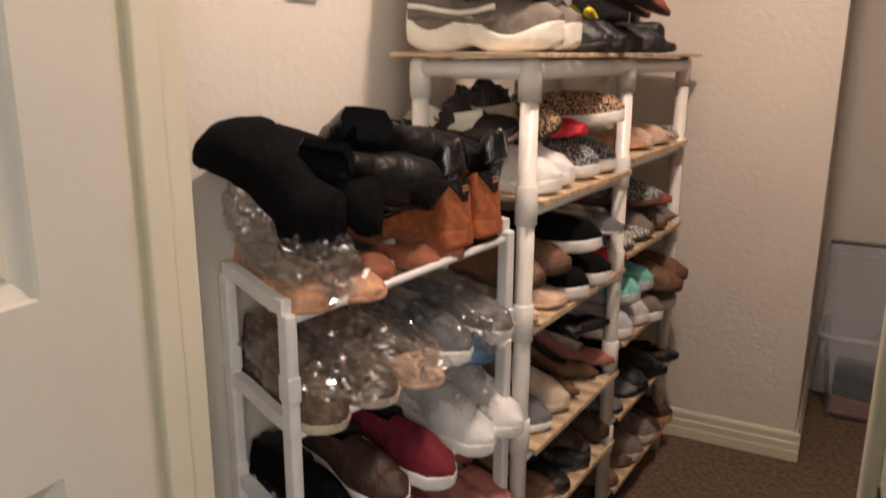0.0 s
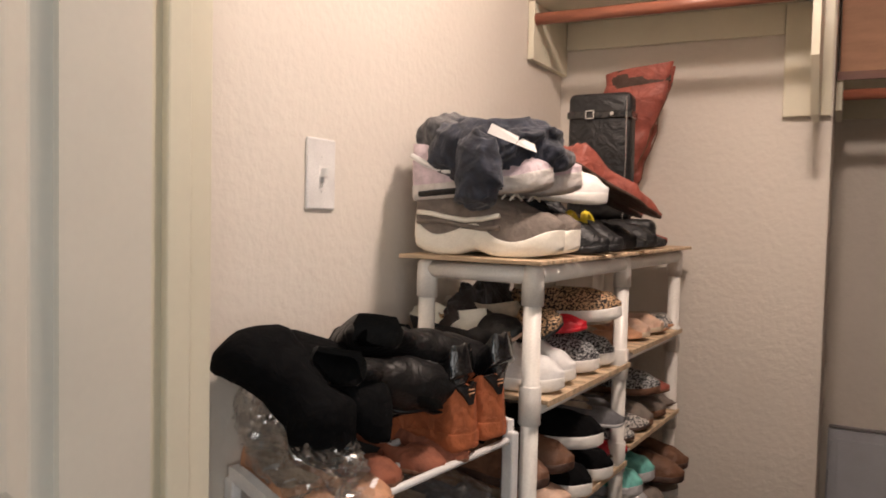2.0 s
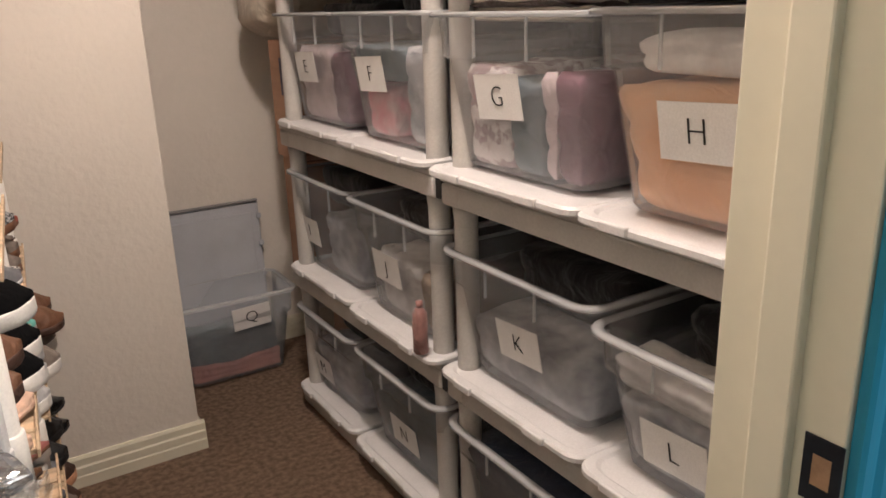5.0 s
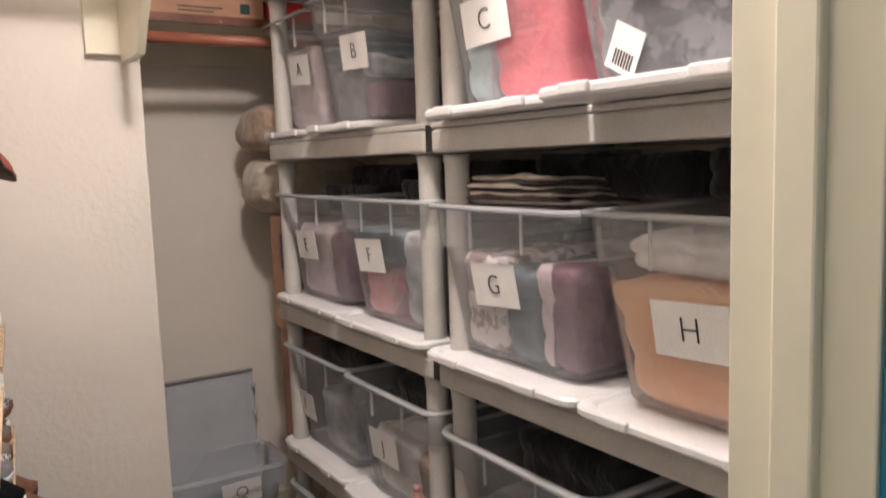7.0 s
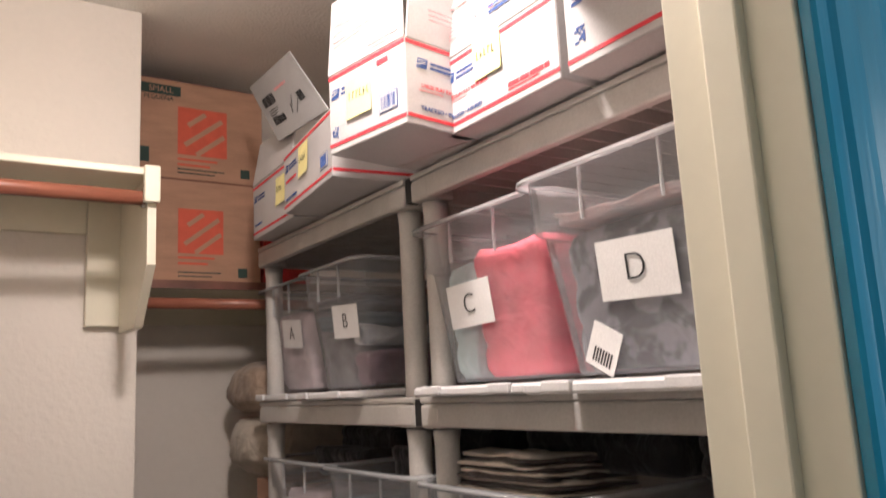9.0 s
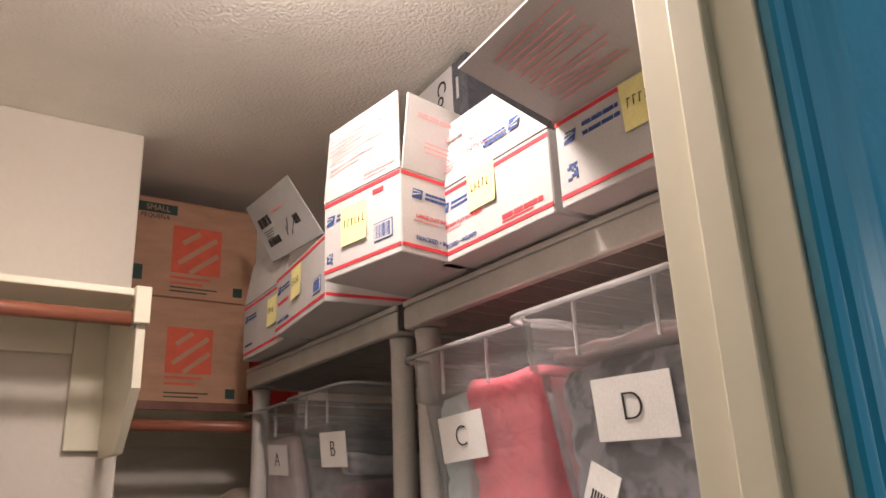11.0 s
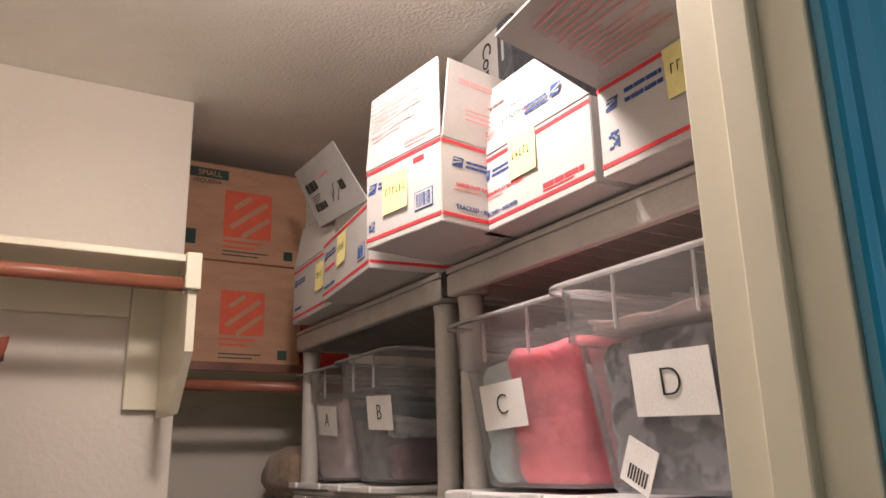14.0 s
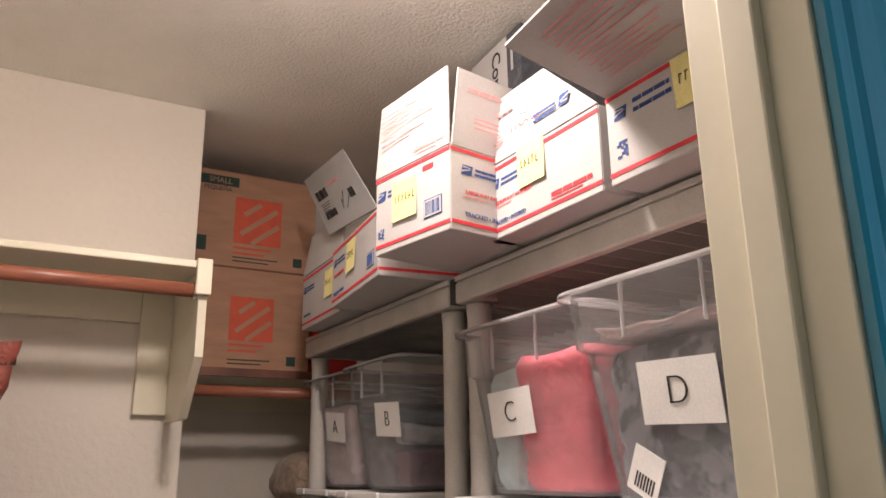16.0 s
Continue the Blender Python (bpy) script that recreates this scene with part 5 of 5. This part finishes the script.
for k in range(5):
    shoe("loafer" if k % 2 else "flat", "black", "black", on(-0.225 + 0.004 * k, 0.43 + 0.080 * k, TT, 4), "black leather flat on the rack top", L=0.245 - 0.003 * k, lining="dark_in")
def tall_boot(m, label, height, seed):
    """A tall soft boot, its shaft pressed flat and slumped in shallow folds."""
    ob = shoe("flat", "cognac", "darkbrown", m, label, category="boot", L=0.262, lining="dark_in")
    loops = []
    for i in range(34):
        f = i / 33
        fold = 0.004 * math.sin(f * 46 + seed) * (1 - 0.55 * f) + 0.003 * math.sin(f * 23 + 2 * seed)
        cx = 0.075 + 0.105 * f ** 1.3 + 0.006 * math.sin(f * 9 + seed)
        ra, rb = 0.060 + 0.034 * f + fold, 0.036 - 0.012 * f + fold
        loops.append([(cx + ra * math.copysign(abs(math.cos(t * math.tau / 26)) ** 0.8, math.cos(t * math.tau / 26)), rb * math.sin(t * math.tau / 26), 0.018 + f * height + (0.012 * math.cos(t * math.tau / 26) if i == 33 else 0.0)) for t in range(26)])
    bm = rings(loops, cap=False)
    bmesh.ops.recalc_face_normals(bm, faces=bm.faces)
    part("shaft", jitter(jitter(bm, 0.005, 12, seed), 0.002, 50, seed), LE["cognac"], ob, smooth=True)
    top = loops[-1]
    mid = sum((Vector(p) for p in top), Vector()) / len(top)
    part("shaft_lining", rings([[tuple(mid + (Vector(p) - mid) * 0.93 - Vector((0, 0, 0.05 * q))) for p in top] for q in (0, 1)], cap=False), LE["darkbrown"], ob, smooth=True)
    part("seam", tube([(l[0][0] + 0.0005, l[0][1], l[0][2]) for l in loops[:-1:3]], 0.0016, 6), LE["brown"], ob, smooth=True)
    return ob


tall_boot(on(-0.272, 0.862, TT, 2), "tall red-brown slouched leather boot", 0.475, 1.0)
tall_boot(on(-0.278, 0.912, TT, 2), "tall red-brown slouched leather boot beside its pair", 0.470, 3.2)
# flat black boot shaft with buckle, standing
bb = thing("tall_boot", on(-0.150, 0.735, TT + 0.052, 6), "tall flat black leather boot with a silver buckle and zip", "boot", "shoes on the racks")
part("shaft", jitter(box(-0.085, 0.085, -0.035, 0.035, 0.02, 0.355, 0.018, seg=3), 0.004, 12), LE["black"], bb, smooth=True)
part("foot", jitter(box(-0.08, 0.15, -0.030, 0.030, -0.050, 0.024, 0.02, seg=3), 0.003, 14), LE["black"], bb, smooth=True)
part("strap", box(-0.087, 0.087, -0.038, 0.038, 0.285, 0.305, 0.003), LE["patent"], bb)
part("zip", tube([(0.07, -0.037, 0.0), (0.074, -0.038, 0.18), (0.072, -0.037, 0.34)], 0.0016, 6), M["metal"], bb)
bk = bmesh.new()
for a, b, c, d in ((-0.036, -0.012, 0.284, 0.287), (-0.036, -0.012, 0.304, 0.307), (-0.036, -0.033, 0.284, 0.307), (-0.015, -0.012, 0.284, 0.307)):
    box(a, b, -0.043, -0.039, c, d, 0, bk)
part("buckle", bk, M["metal"], bb, "square silver buckle")
part("stud", tube([(0.035, -0.044, 0.297), (0.035, -0.038, 0.297)], 0.005, 10), M["metal"], bb)


# jeans thrown over the trainers
def crumple(sx, sy, sz, seed, sub=5):
    """A crumpled ball of cloth with sharp folds."""
    bm = bmesh.new()
    bmesh.ops.create_icosphere(bm, subdivisions=sub, radius=1)
    for v in bm.verts:
        c = v.co.copy()
        q = Vector((c.x * sx, c.y * sy, c.z * sz)) * 10
        q += 0.6 * noise.noise_vector(q * 0.8 + Vector((seed, 0, 0)))
        ridge = (1 - abs(noise.noise(q * 1.1 + Vector((0, seed, 0))))) ** 3
        fold = (1 - abs(noise.noise(q * 2.6 + Vector((0, 0, seed))))) ** 4
        rr = 0.74 + 0.24 * ridge + 0.10 * fold
        v.co = Vector((c.x * sx, c.y * sy, math.copysign(abs(c.z) ** 0.8, c.z) * sz)) * rr
    return bm


jn = thing("jeans", on(-0.130, 0.075, TT + 0.197), "crumpled dark blue garment thrown over the trainers", "jeans")
dden = cloth("darkdenim", (0.034, 0.040, 0.062), (0.012, 0.014, 0.022), scale=40)
gden = cloth("greydenim", (0.17, 0.165, 0.17), (0.06, 0.06, 0.065), scale=50)
part("cloth", crumple(0.155, 0.115, 0.072, 4.0), dden, jn, smooth=True)
flap = crumple(0.055, 0.035, 0.080, 8.0)
bmesh.ops.translate(flap, vec=(0.025, -0.105, -0.040), verts=flap.verts)
part("hanging_leg", flap, dden, jn, smooth=True)
flap = crumple(0.075, 0.075, 0.048, 12.0)
bmesh.ops.translate(flap, vec=(-0.085, 0.0, 0.035), verts=flap.verts)
part("waistband", flap, gden, jn, "grey turned-out waistband", True)
flap = crumple(0.045, 0.04, 0.025, 15.0)
bmesh.ops.translate(flap, vec=(0.115, 0.03, -0.012), verts=flap.verts)
part("cuff", flap, gden, jn, "grey turned-out hem", True)
part("care_label", quad((0.045, -0.105, 0.028), (0.135, -0.085, -0.008), (0.125, -0.075, 0.008), (0.05, -0.098, 0.046), 0.001), M["paper"], jn, "white sewn label")

# near bay
nb = thing("cloth_bag", on(-0.175, 0.19, LEV_N[0] + 0.088), "dark brown cloth bag pushed behind the shoes", "bag")
part("bag", crumple(0.035, 0.185, 0.105, 21.0), cloth("umber", (0.035, 0.022, 0.017)), nb, smooth=True)
z = LEV_N[0] - 0.006
shoe("sneaker", "white", "sole_white", on(-0.20, 0.085, z, 2), "white leather lace-up trainer", L=0.262, laces="white", lining="white")
shoe("sneaker", "white", "sole_white", on(-0.215, 0.175, z, 3), "white leather lace-up trainer", L=0.262, laces="white", lining="white")
shoe("slip", "tweed", "sole_white", on(-0.20, 0.30, z, 4), "black and white woven slip-on shoe", L=0.25)
shoe("slip", "tweed", "sole_white", on(-0.20, 0.395, z, 4), "black and white woven slip-on shoe", L=0.25)
shoe("flat", "red", "red", on(-0.20, 0.255, z + 0.078, 6, 0, -3), "bright red flat shoe resting on other shoes", L=0.235)
shoe("flat", "leopard", "black", on(-0.215, 0.115, z + 0.105, 3, 38, -3), "leopard print flat lying on the trainers", L=0.26, lining="beige")
shoe("slip", "leopard", "sole_white", on(-0.17, 0.34, z + 0.088, 10, 0, -5), "leopard print slip-on with a pale sole", L=0.25)
shoe("flat", "black", "nude", on(-0.245, 0.062, z + 0.098, -6, 30, -2), "black ankle-strap flat with a pale inside", L=0.25, lining="cream")
shoe("wedge", "beige", "beige", on(-0.215, 0.435, z + 0.085, 5), "beige woven wedge shoe", L=0.24)
z = LEV_N[1] - 0.006
pair("slip", "suede_black", "sole_white", on(-0.185, 0.255, z, 3), "black canvas slip-on with a white sole", L=0.265, lining="dark_in")
pair("loafer", "brown", "darkbrown", on(-0.19, 0.085, z + 0.062, 2), "brown leather loafer stacked on nude flats", L=0.25, lining="dark_in", gap=0.085)
pair("flat", "nude", "nude", on(-0.195, 0.075, z, 0), "nude patent flat at the front of the shelf", L=0.255, gap=0.088)
pair("flat", "red", "darkbrown", on(-0.19, 0.43, z, 5), "dark red flat shoe", L=0.245)
shoe("slip", "suede_black", "sole_white", on(-0.175, 0.22, z + 0.078, 7, 0, -3), "black canvas slip-on with a white sole", L=0.265, lining="dark_in")
pair("flat", "grey", "silver", on(-0.16, 0.36, z + 0.12, 32, 0, 8), "silver strappy sandal lying across others", L=0.24, gap=0.06)
z = LEV_N[2] - 0.006
shoe("boot", "grey", "sole_white", on(-0.205, 0.10, z, 2), "grey suede ankle boot with a pale sole", L=0.26)
shoe("boot", "beige", "beige", on(-0.20, 0.205, z, 2), "beige suede ankle boot", L=0.25)
pair("pump", "brown", "darkbrown", on(-0.19, 0.33, z, 4), "brown heeled shoe with a strap", L=0.23, lining="dark_in")
shoe("pump", "rose", "brown", on(-0.17, 0.43, z + 0.015, 10), "rose leather heeled shoe", L=0.23)
shoe("pump", "patent", "patent", on(-0.17, 0.36, z + 0.075, 18, 0, -12), "black patent heeled shoe lying on top", L=0.24, lining="dark_in")
z = LEV_N[3] - 0.006
pair("wedge", "brown", "tan", on(-0.19, 0.08, z, 2), "brown leather wedge sandal", L=0.24)
pair("flat", "black", "black", on(-0.19, 0.25, z, 4), "black leather flat on a low shelf", L=0.25, lining="dark_in")
pair("boot", "darkbrown", "darkbrown", on(-0.2, 0.40, z, 3), "dark brown suede ankle boot", L=0.25, lining="dark_in")
# under the lowest shelf of the near bay
pair("wedge", "leopard", "darkbrown", on(-0.19, 0.12, 0.002, 2), "leopard print wedge shoe on the carpet", L=0.25)
pair("flat", "tan", "brown", on(-0.19, 0.33, 0.002, 3), "tan leather flat on the carpet", L=0.25)
# far bay
z = LEV_F[0] - 0.006
pair("pump", "tan", "tan", on(-0.20, YM + 0.090, z, 3), "tan leather heeled sandal", L=0.235)
pair("wedge", "nude", "beige", on(-0.195, YM + 0.248, z, 3), "nude leather wedge sandal", L=0.24)
pair("flat", "python", "tan", on(-0.20, YM + 0.387, z, 4), "snake print leather flat", L=0.25)
z = LEV_F[1] - 0.006
pair("flat", "python", "darkbrown", on(-0.19, YM + 0.090, z, 4), "black and white striped flat", L=0.25)
pair("loafer", "taupe", "brown", on(-0.19, YM + 0.243, z, 4), "taupe loafer with brown sole", L=0.25)
pair("flat", "taupe", "darkbrown", on(-0.2, YM + 0.383, z, 3), "taupe flat on the rack", L=0.25)
shoe("loafer", "tweed", "brown", on(-0.18, YM + 0.207, z + 0.066, 8, 0, -3), "woven flat lying on loafers", L=0.25)
shoe("flat", "cognac", "brown", on(-0.18, YM + 0.297, z + 0.066, 6), "red-brown flat stacked on a loafer", L=0.25)
z = LEV_F[2] - 0.006
pair("slip", "silver", "sole_white", on(-0.185, YM + 0.099, z, 3), "silver slip-on shoe with a white sole", L=0.255)
pair("slip", "taupe", "sole_white", on(-0.165, YM + 0.261, z, 4), "taupe slip-on shoe with a white sole", L=0.26)
pair("slip", "mint", "silver", on(-0.18, YM + 0.126, z + 0.072, 6, 0, -2), "mint green slip-on shoe with a silver sole", L=0.25)
pair("loafer", "brown", "darkbrown", on(-0.15, YM + 0.324, z + 0.074, 12, 0, 4), "brown leather loafer with a dark inside", L=0.26, lining="dark_in")
pair("loafer", "charcoal", "black", on(-0.19, YM + 0.396, z, 4), "dark charcoal leather loafer", L=0.25, lining="dark_in")
z = LEV_F[3] - 0.006
pair("flat", "grey", "black", on(-0.19, YM + 0.090, z, 4), "grey leather flat shoe", L=0.25)
pair("loafer", "black", "black", on(-0.18, YM + 0.243, z, 4), "plain black leather loafer", L=0.255, lining="dark_in")
pair("flat", "patent", "black", on(-0.165, YM + 0.387, z, 4), "shiny black patent flat", L=0.25, lining="dark_in")
z = LEV_F[4] - 0.006
pair("flat", "fur", "brown", on(-0.19, YM + 0.090, z, 4), "brown textured flat near the carpet", L=0.25)
pair("slip", "taupe", "beige", on(-0.18, YM + 0.243, z, 4), "taupe slip-on near the carpet", L=0.255, lining="dark_in")
pair("slip", "darkbrown", "tan", on(-0.17, YM + 0.387, z, 4), "dark slip-on with a tan sole", L=0.25, lining="dark_in")

# ---- white stacking rack ----
WR = pose(0.172, 0.732, 0, 0, 0, -19)
wr = thing("stacking_shoe_rack", WR, "small white plastic stacking shoe rack crowded with shoes", "shoe rack")
LW, DW, SL = 0.444, 0.165, 0.106
for y, top in ((0.0, 0.831), (LW, 0.881)):
    for x in (0.0, -DW):
        z1 = top + (0.0 if x == 0 else 0.022)
        part("post", box(x - 0.013, x + 0.013, y - 0.009, y + 0.009, 0.0, z1, 0.004), M["rackw"], wr)
        for zz in (0.30, 0.50, 0.70):
            part("post_sleeve", box(x - 0.0145, x + 0.0145, y - 0.0105, y + 0.0105, zz, zz + 0.04, 0.003), M["rackw"], wr)
    for k, dz in enumerate((0.0, -0.175, -0.35, -0.53)):
        c = [(x, y, top + dz + 0.010 + 0.022 * (0.5 - 0.5 * math.cos(math.pi * min(1, -x / DW)))) for x in [-DW * i / 10 for i in range(11)]]
        loops = [[(p[0], p[1] - 0.008, p[2] - 0.013), (p[0], p[1] + 0.008, p[2] - 0.013), (p[0], p[1] + 0.008, p[2] + 0.009), (p[0], p[1] - 0.008, p[2] + 0.009)] for p in c]
        part("side_arm", rings(loops), M["rackw"], wr)
for k, dz in enumerate((-0.012, -0.187, -0.362, -0.54)):
    for x, e in ((0.0, 0.0), (-0.055, 0.006), (-0.11, 0.018), (-DW, 0.026)):
        part("bar", tube([(x, 0.005, 0.831 + dz + e), (x, LW - 0.005, 0.877 + dz + e)], 0.0065, 10), M["rackw"], wr, smooth=True)


def at_w(x, y, tier, rz=0, rx=0, ry=0, up=0.0):
    """A pose on a tier of the small rack, tilted as the tier is."""
    z = (0.829, 0.654, 0.479, 0.301)[tier] + SL * y + up
    return WR @ pose(x, y, z, rx, ry + 6, rz)


# rust boots, heels outwards
for k, y in enumerate((0.335, 0.405)):
    hb = shoe("hightop", "rust", "rust", at_w(0.010, y, 0, 184, 0, -3, 0.005), "rust nubuck ankle boot, heel outwards", L=0.24, lining="dark_in", category="boot")
    if k == 0:
        hp = prism([(-0.026, 0.108), (-0.014, 0.092), (-0.005, 0.076), (0.005, 0.076), (0.014, 0.092), (0.026, 0.108), (0.012, 0.112), (0, 0.106), (-0.012, 0.112)], "x", -0.0025, 0.004)
        for v in hp.verts:
            v.co.x += v.co.y ** 2 * 16
        part("heel_patch", hp, LE["charcoal"], hb, "dark heel patch")
        for q in range(2):
            part("stitched_mark", box(-0.0042, -0.002, -0.007, 0.007, 0.094 + 0.006 * q, 0.096 + 0.006 * q), LE["tan"], hb)
# black heels toe up behind them
for k, y in enumerate((0.30, 0.40)):
    shoe("pump", "patent", "patent", at_w(0.012, y + 0.035, 0, 186, 0, 2, 0.058), "black patent heel propped on boots", L=0.25, lining="dark_in")
# big black suede boots thrown on top, toes hanging forward


def slouch(p, q, ra, rb, name, label, material, seed, flat=0.40):
    """A floppy boot between two points, thick at the foot, flattened at the top."""
    p, q = Vector(p), Vector(q)
    n = 22
    d = (q - p).normalized()
    side = d.cross((0, 0, 1)).normalized()
    up = side.cross(d)
    loops = []
    for i in range(n):
        f = i / (n - 1)
        c = p.lerp(q, f) + up * 0.022 * math.sin(f * math.pi * 1.1) + side * 0.012 * math.sin(f * 5 + seed)
        end = min(1, f / 0.05, ((1 - f) / 0.26) ** 0.55 if f < 1 else 0) if f > 0 else 0.75
        ankle = math.exp(-((f - 0.56) / 0.13) ** 2)
        w = (ra + (rb - ra) * f - 0.016 * ankle + 0.005 * math.sin(f * 9 + seed)) * max(0.05, end)
        h = w * (flat + 0.42 * max(0, f - 0.4) / 0.6 + 0.10 * ankle)
        loops.append([c + side * w * math.cos(t * math.tau / 20) + up * h * math.sin(t * math.tau / 20) for t in range(20)])
    ob = thing(name, pose(0, 0, 0), label, "boot", "shoes on the racks")
    part("boot_upper", jitter(jitter(rings(loops), 0.009, 14, seed), 0.004, 45, seed), material, ob, smooth=True)
    sl = [[l[k] + (l[k] - (l[0] + l[10]) / 2) * 0.06 for k in (12, 13, 14, 15, 16, 17, 18)] for l in loops[11:]]
    part("boot_sole", rings(sl, cap=False, closed=False), LE["charcoal"], ob, smooth=True)
    return ob


slouch((0.040, 0.782, 1.062), (0.200, 0.802, 0.898), 0.078, 0.054, "slouch_boot", "floppy black suede boot lying on the rack", LE["suede_black"], 1.0, 0.66)
slouch((0.050, 0.850, 1.056), (0.240, 0.888, 0.925), 0.064, 0.052, "slouch_boot", "floppy black suede boot lying on the rack", LE["suede_black"], 2.3)
slouch((0.060, 0.932, 1.030), (0.255, 1.017, 0.945), 0.056, 0.044, "slouch_boot", "soft black boot heaped with others", LE["soft_black"], 3.1)
for x, y, z, turn, roll in ((0.060, 0.872, 1.002, 44, 72), (0.062, 0.955, 1.030, 50, 66), (0.055, 1.035, 1.018, 40, 70)):
    shoe("boot", "charcoal", "black", pose(x, y, z, 0, 8, turn) @ pose(0, 0, 0, roll), "charcoal leather ankle boot lying on its side", L=0.262, lining="dark_in", category="boot")
slouch((0.120, 0.957, 1.005), (0.235, 1.082, 0.975), 0.034, 0.026, "slouch_boot", "black boot lying on the pile", LE["soft_black"], 6.2, 0.62)
pair("flat", "dark_rust", "brown", at_w(-0.215, 0.215, 0, 4, 0, 0, 0.006), "rust suede shoe squeezed under black boots", L=0.215, lining="dark_in", gap=0.075)
shoe("flat", "dark_rust", "brown", at_w(-0.205, 0.300, 0, 8, 0, 0, 0.006), "rust suede shoe squeezed under black boots", L=0.215, lining="dark_in")
# tan shoes in clear film
pair("flat", "tan", "tan", at_w(-0.200, 0.090, 0, 0, 0, 0, 0.006), "tan leather flat wrapped in clear film", L=0.225, gap=0.066)


def film(m, sx, sy, sz, seed, label):
    """A crumpled clear film bag: creased facets, gathered and knotted at one end."""
    ob = thing("film_bag", m, label, "plastic bag", "film bags round shoes")
    bm = bmesh.new()
    bmesh.ops.create_icosphere(bm, subdivisions=5, radius=1)
    for v in bm.verts:
        c = Vector([math.copysign(abs(a) ** 0.8, a) for a in v.co])
        w = c + 0.35 * noise.noise_vector(c * 2 + Vector((seed, 0, 0)))
        r = 0.82
        for k, (f, amp, pw) in enumerate(((1.4, 0.22, 3), (2.9, 0.14, 3), (5.2, 0.07, 2))):
            q = Vector((w.x * f * 0.45, w.y * f * 1.7, w.z * f * 0.9)) + Vector((seed * 1.3, k * 4.1, seed))
            r += amp * ((1 - abs(noise.noise(q))) ** pw - 0.35)
        v.co = Vector((c.x * sx, c.y * sy, c.z * sz)) * r
    part("film", bm, M["wrap"], ob)
    knot = bmesh.new()
    rng, loops = random.Random(int(seed * 7)), []
    for i in range(7):
        f = i / 6
        rad = 0.008 + 0.030 * f ** 1.5
        loops.append([(sx * 0.86 + 0.030 * f, (rad * math.cos(t * math.tau / 14)) * rng.uniform(0.7, 1.25), -sz * 0.15 + rad * 0.7 * math.sin(t * math.tau / 14) * rng.uniform(0.7, 1.25)) for t in range(14)])
    part("gathered_end", rings(loops, cap=False, bm=knot), M["wrap"], ob)
    return ob


film(at_w(-0.075, 0.065, 0, 0, 0, 0, 0.06), 0.115, 0.07, 0.058, 1.0, "crumpled clear film bag round tan shoes")
film(at_w(-0.12, 0.05, 0, 0, 0, 25, 0.13), 0.07, 0.06, 0.075, 7.0, "crumpled clear film bag standing by the wall")
# second tier
for k, y in enumerate((0.305, 0.405)):
    shoe("slip", "grey", "sole_white", at_w(-0.215, y, 1, 3, 0, 0, 0.012), "grey trainer with a white sole in clear film", L=0.252)
film(at_w(-0.08, 0.36, 1, 0, 0, 0, 0.055), 0.135, 0.085, 0.048, 3.0, "clear film bag round grey trainers")
shoe("flat", "denim", "denim", at_w(-0.19, 0.345, 1, 3, 0, 0, 0.001), "blue denim flat under wrapped trainers", L=0.24)
shoe("boot", "fur", "beige", at_w(-0.195, 0.055, 1, 0, 0, 0, 0.006), "fuzzy brown boot in clear film", L=0.235)
shoe("boot", "fur", "beige", at_w(-0.195, 0.150, 1, 0, 0, 0, 0.006), "fuzzy brown boot in clear film", L=0.235)
shoe("flat", "nude", "nude", at_w(-0.185, 0.225, 1, 4, 0, 0, 0.006), "nude flat in clear film", L=0.235)
film(at_w(-0.075, 0.10, 1, 0, 0, 0, 0.065), 0.135, 0.105, 0.066, 5.0, "clear film bag round fuzzy boots")
film(at_w(-0.075, 0.225, 1, 0, 0, 0, 0.045), 0.125, 0.05, 0.045, 9.0, "clear film bag round nude flats")
# third tier
for k, y in enumerate((0.350, 0.425)):
    shoe("sneaker", "white", "sole_white", at_w(-0.215, y, 2, 3, 0, 0, 0.006), "white trainer in clear film", L=0.268, laces="white", lining="white")
film(at_w(-0.10, 0.385, 2, 0, 0, 0, 0.06), 0.105, 0.075, 0.055, 11.0, "clear film bag round white trainers")
shoe("slip", "maroon", "sole_white", at_w(-0.20, 0.235, 2, 4, 0, 0, 0.006), "maroon velvet slip-on with a white sole", L=0.268, lining="dark_in")
shoe("slip", "darkbrown", "sole_white", at_w(-0.205, 0.150, 2, 2, 0, 0, 0.006), "dark slip-on with a white sole", L=0.262, lining="dark_in")
shoe("loafer", "suede_black", "black", at_w(-0.20, 0.06, 2, 2, 0, 0, 0.006), "worn black suede loafer", L=0.235, lining="dark_in")
# lowest tier
pair("slip", "fur", "beige", at_w(-0.20, 0.10, 3, 2, 0, 0, 0.006), "brown fuzzy indoor slipper", L=0.25, lining="dark_in")
pair("slip", "rose", "rose", at_w(-0.205, 0.32, 3, 3, 0, 0, 0.006), "dusty rose slip-on shoe", L=0.258, lining="rose")
shoe("loafer", "rose", "rose", at_w(-0.19, 0.415, 3, 3, 0, 0, 0.006), "dusty rose suede loafer", L=0.25, lining="rose")
pair("flat", "nude", "beige", WR @ pose(-0.19, 0.10, 0.002), "nude flat on the carpet under the rack", L=0.24)
pair("loafer", "grey", "black", WR @ pose(-0.19, 0.32, 0.002), "grey loafer on the carpet under the rack", L=0.25)
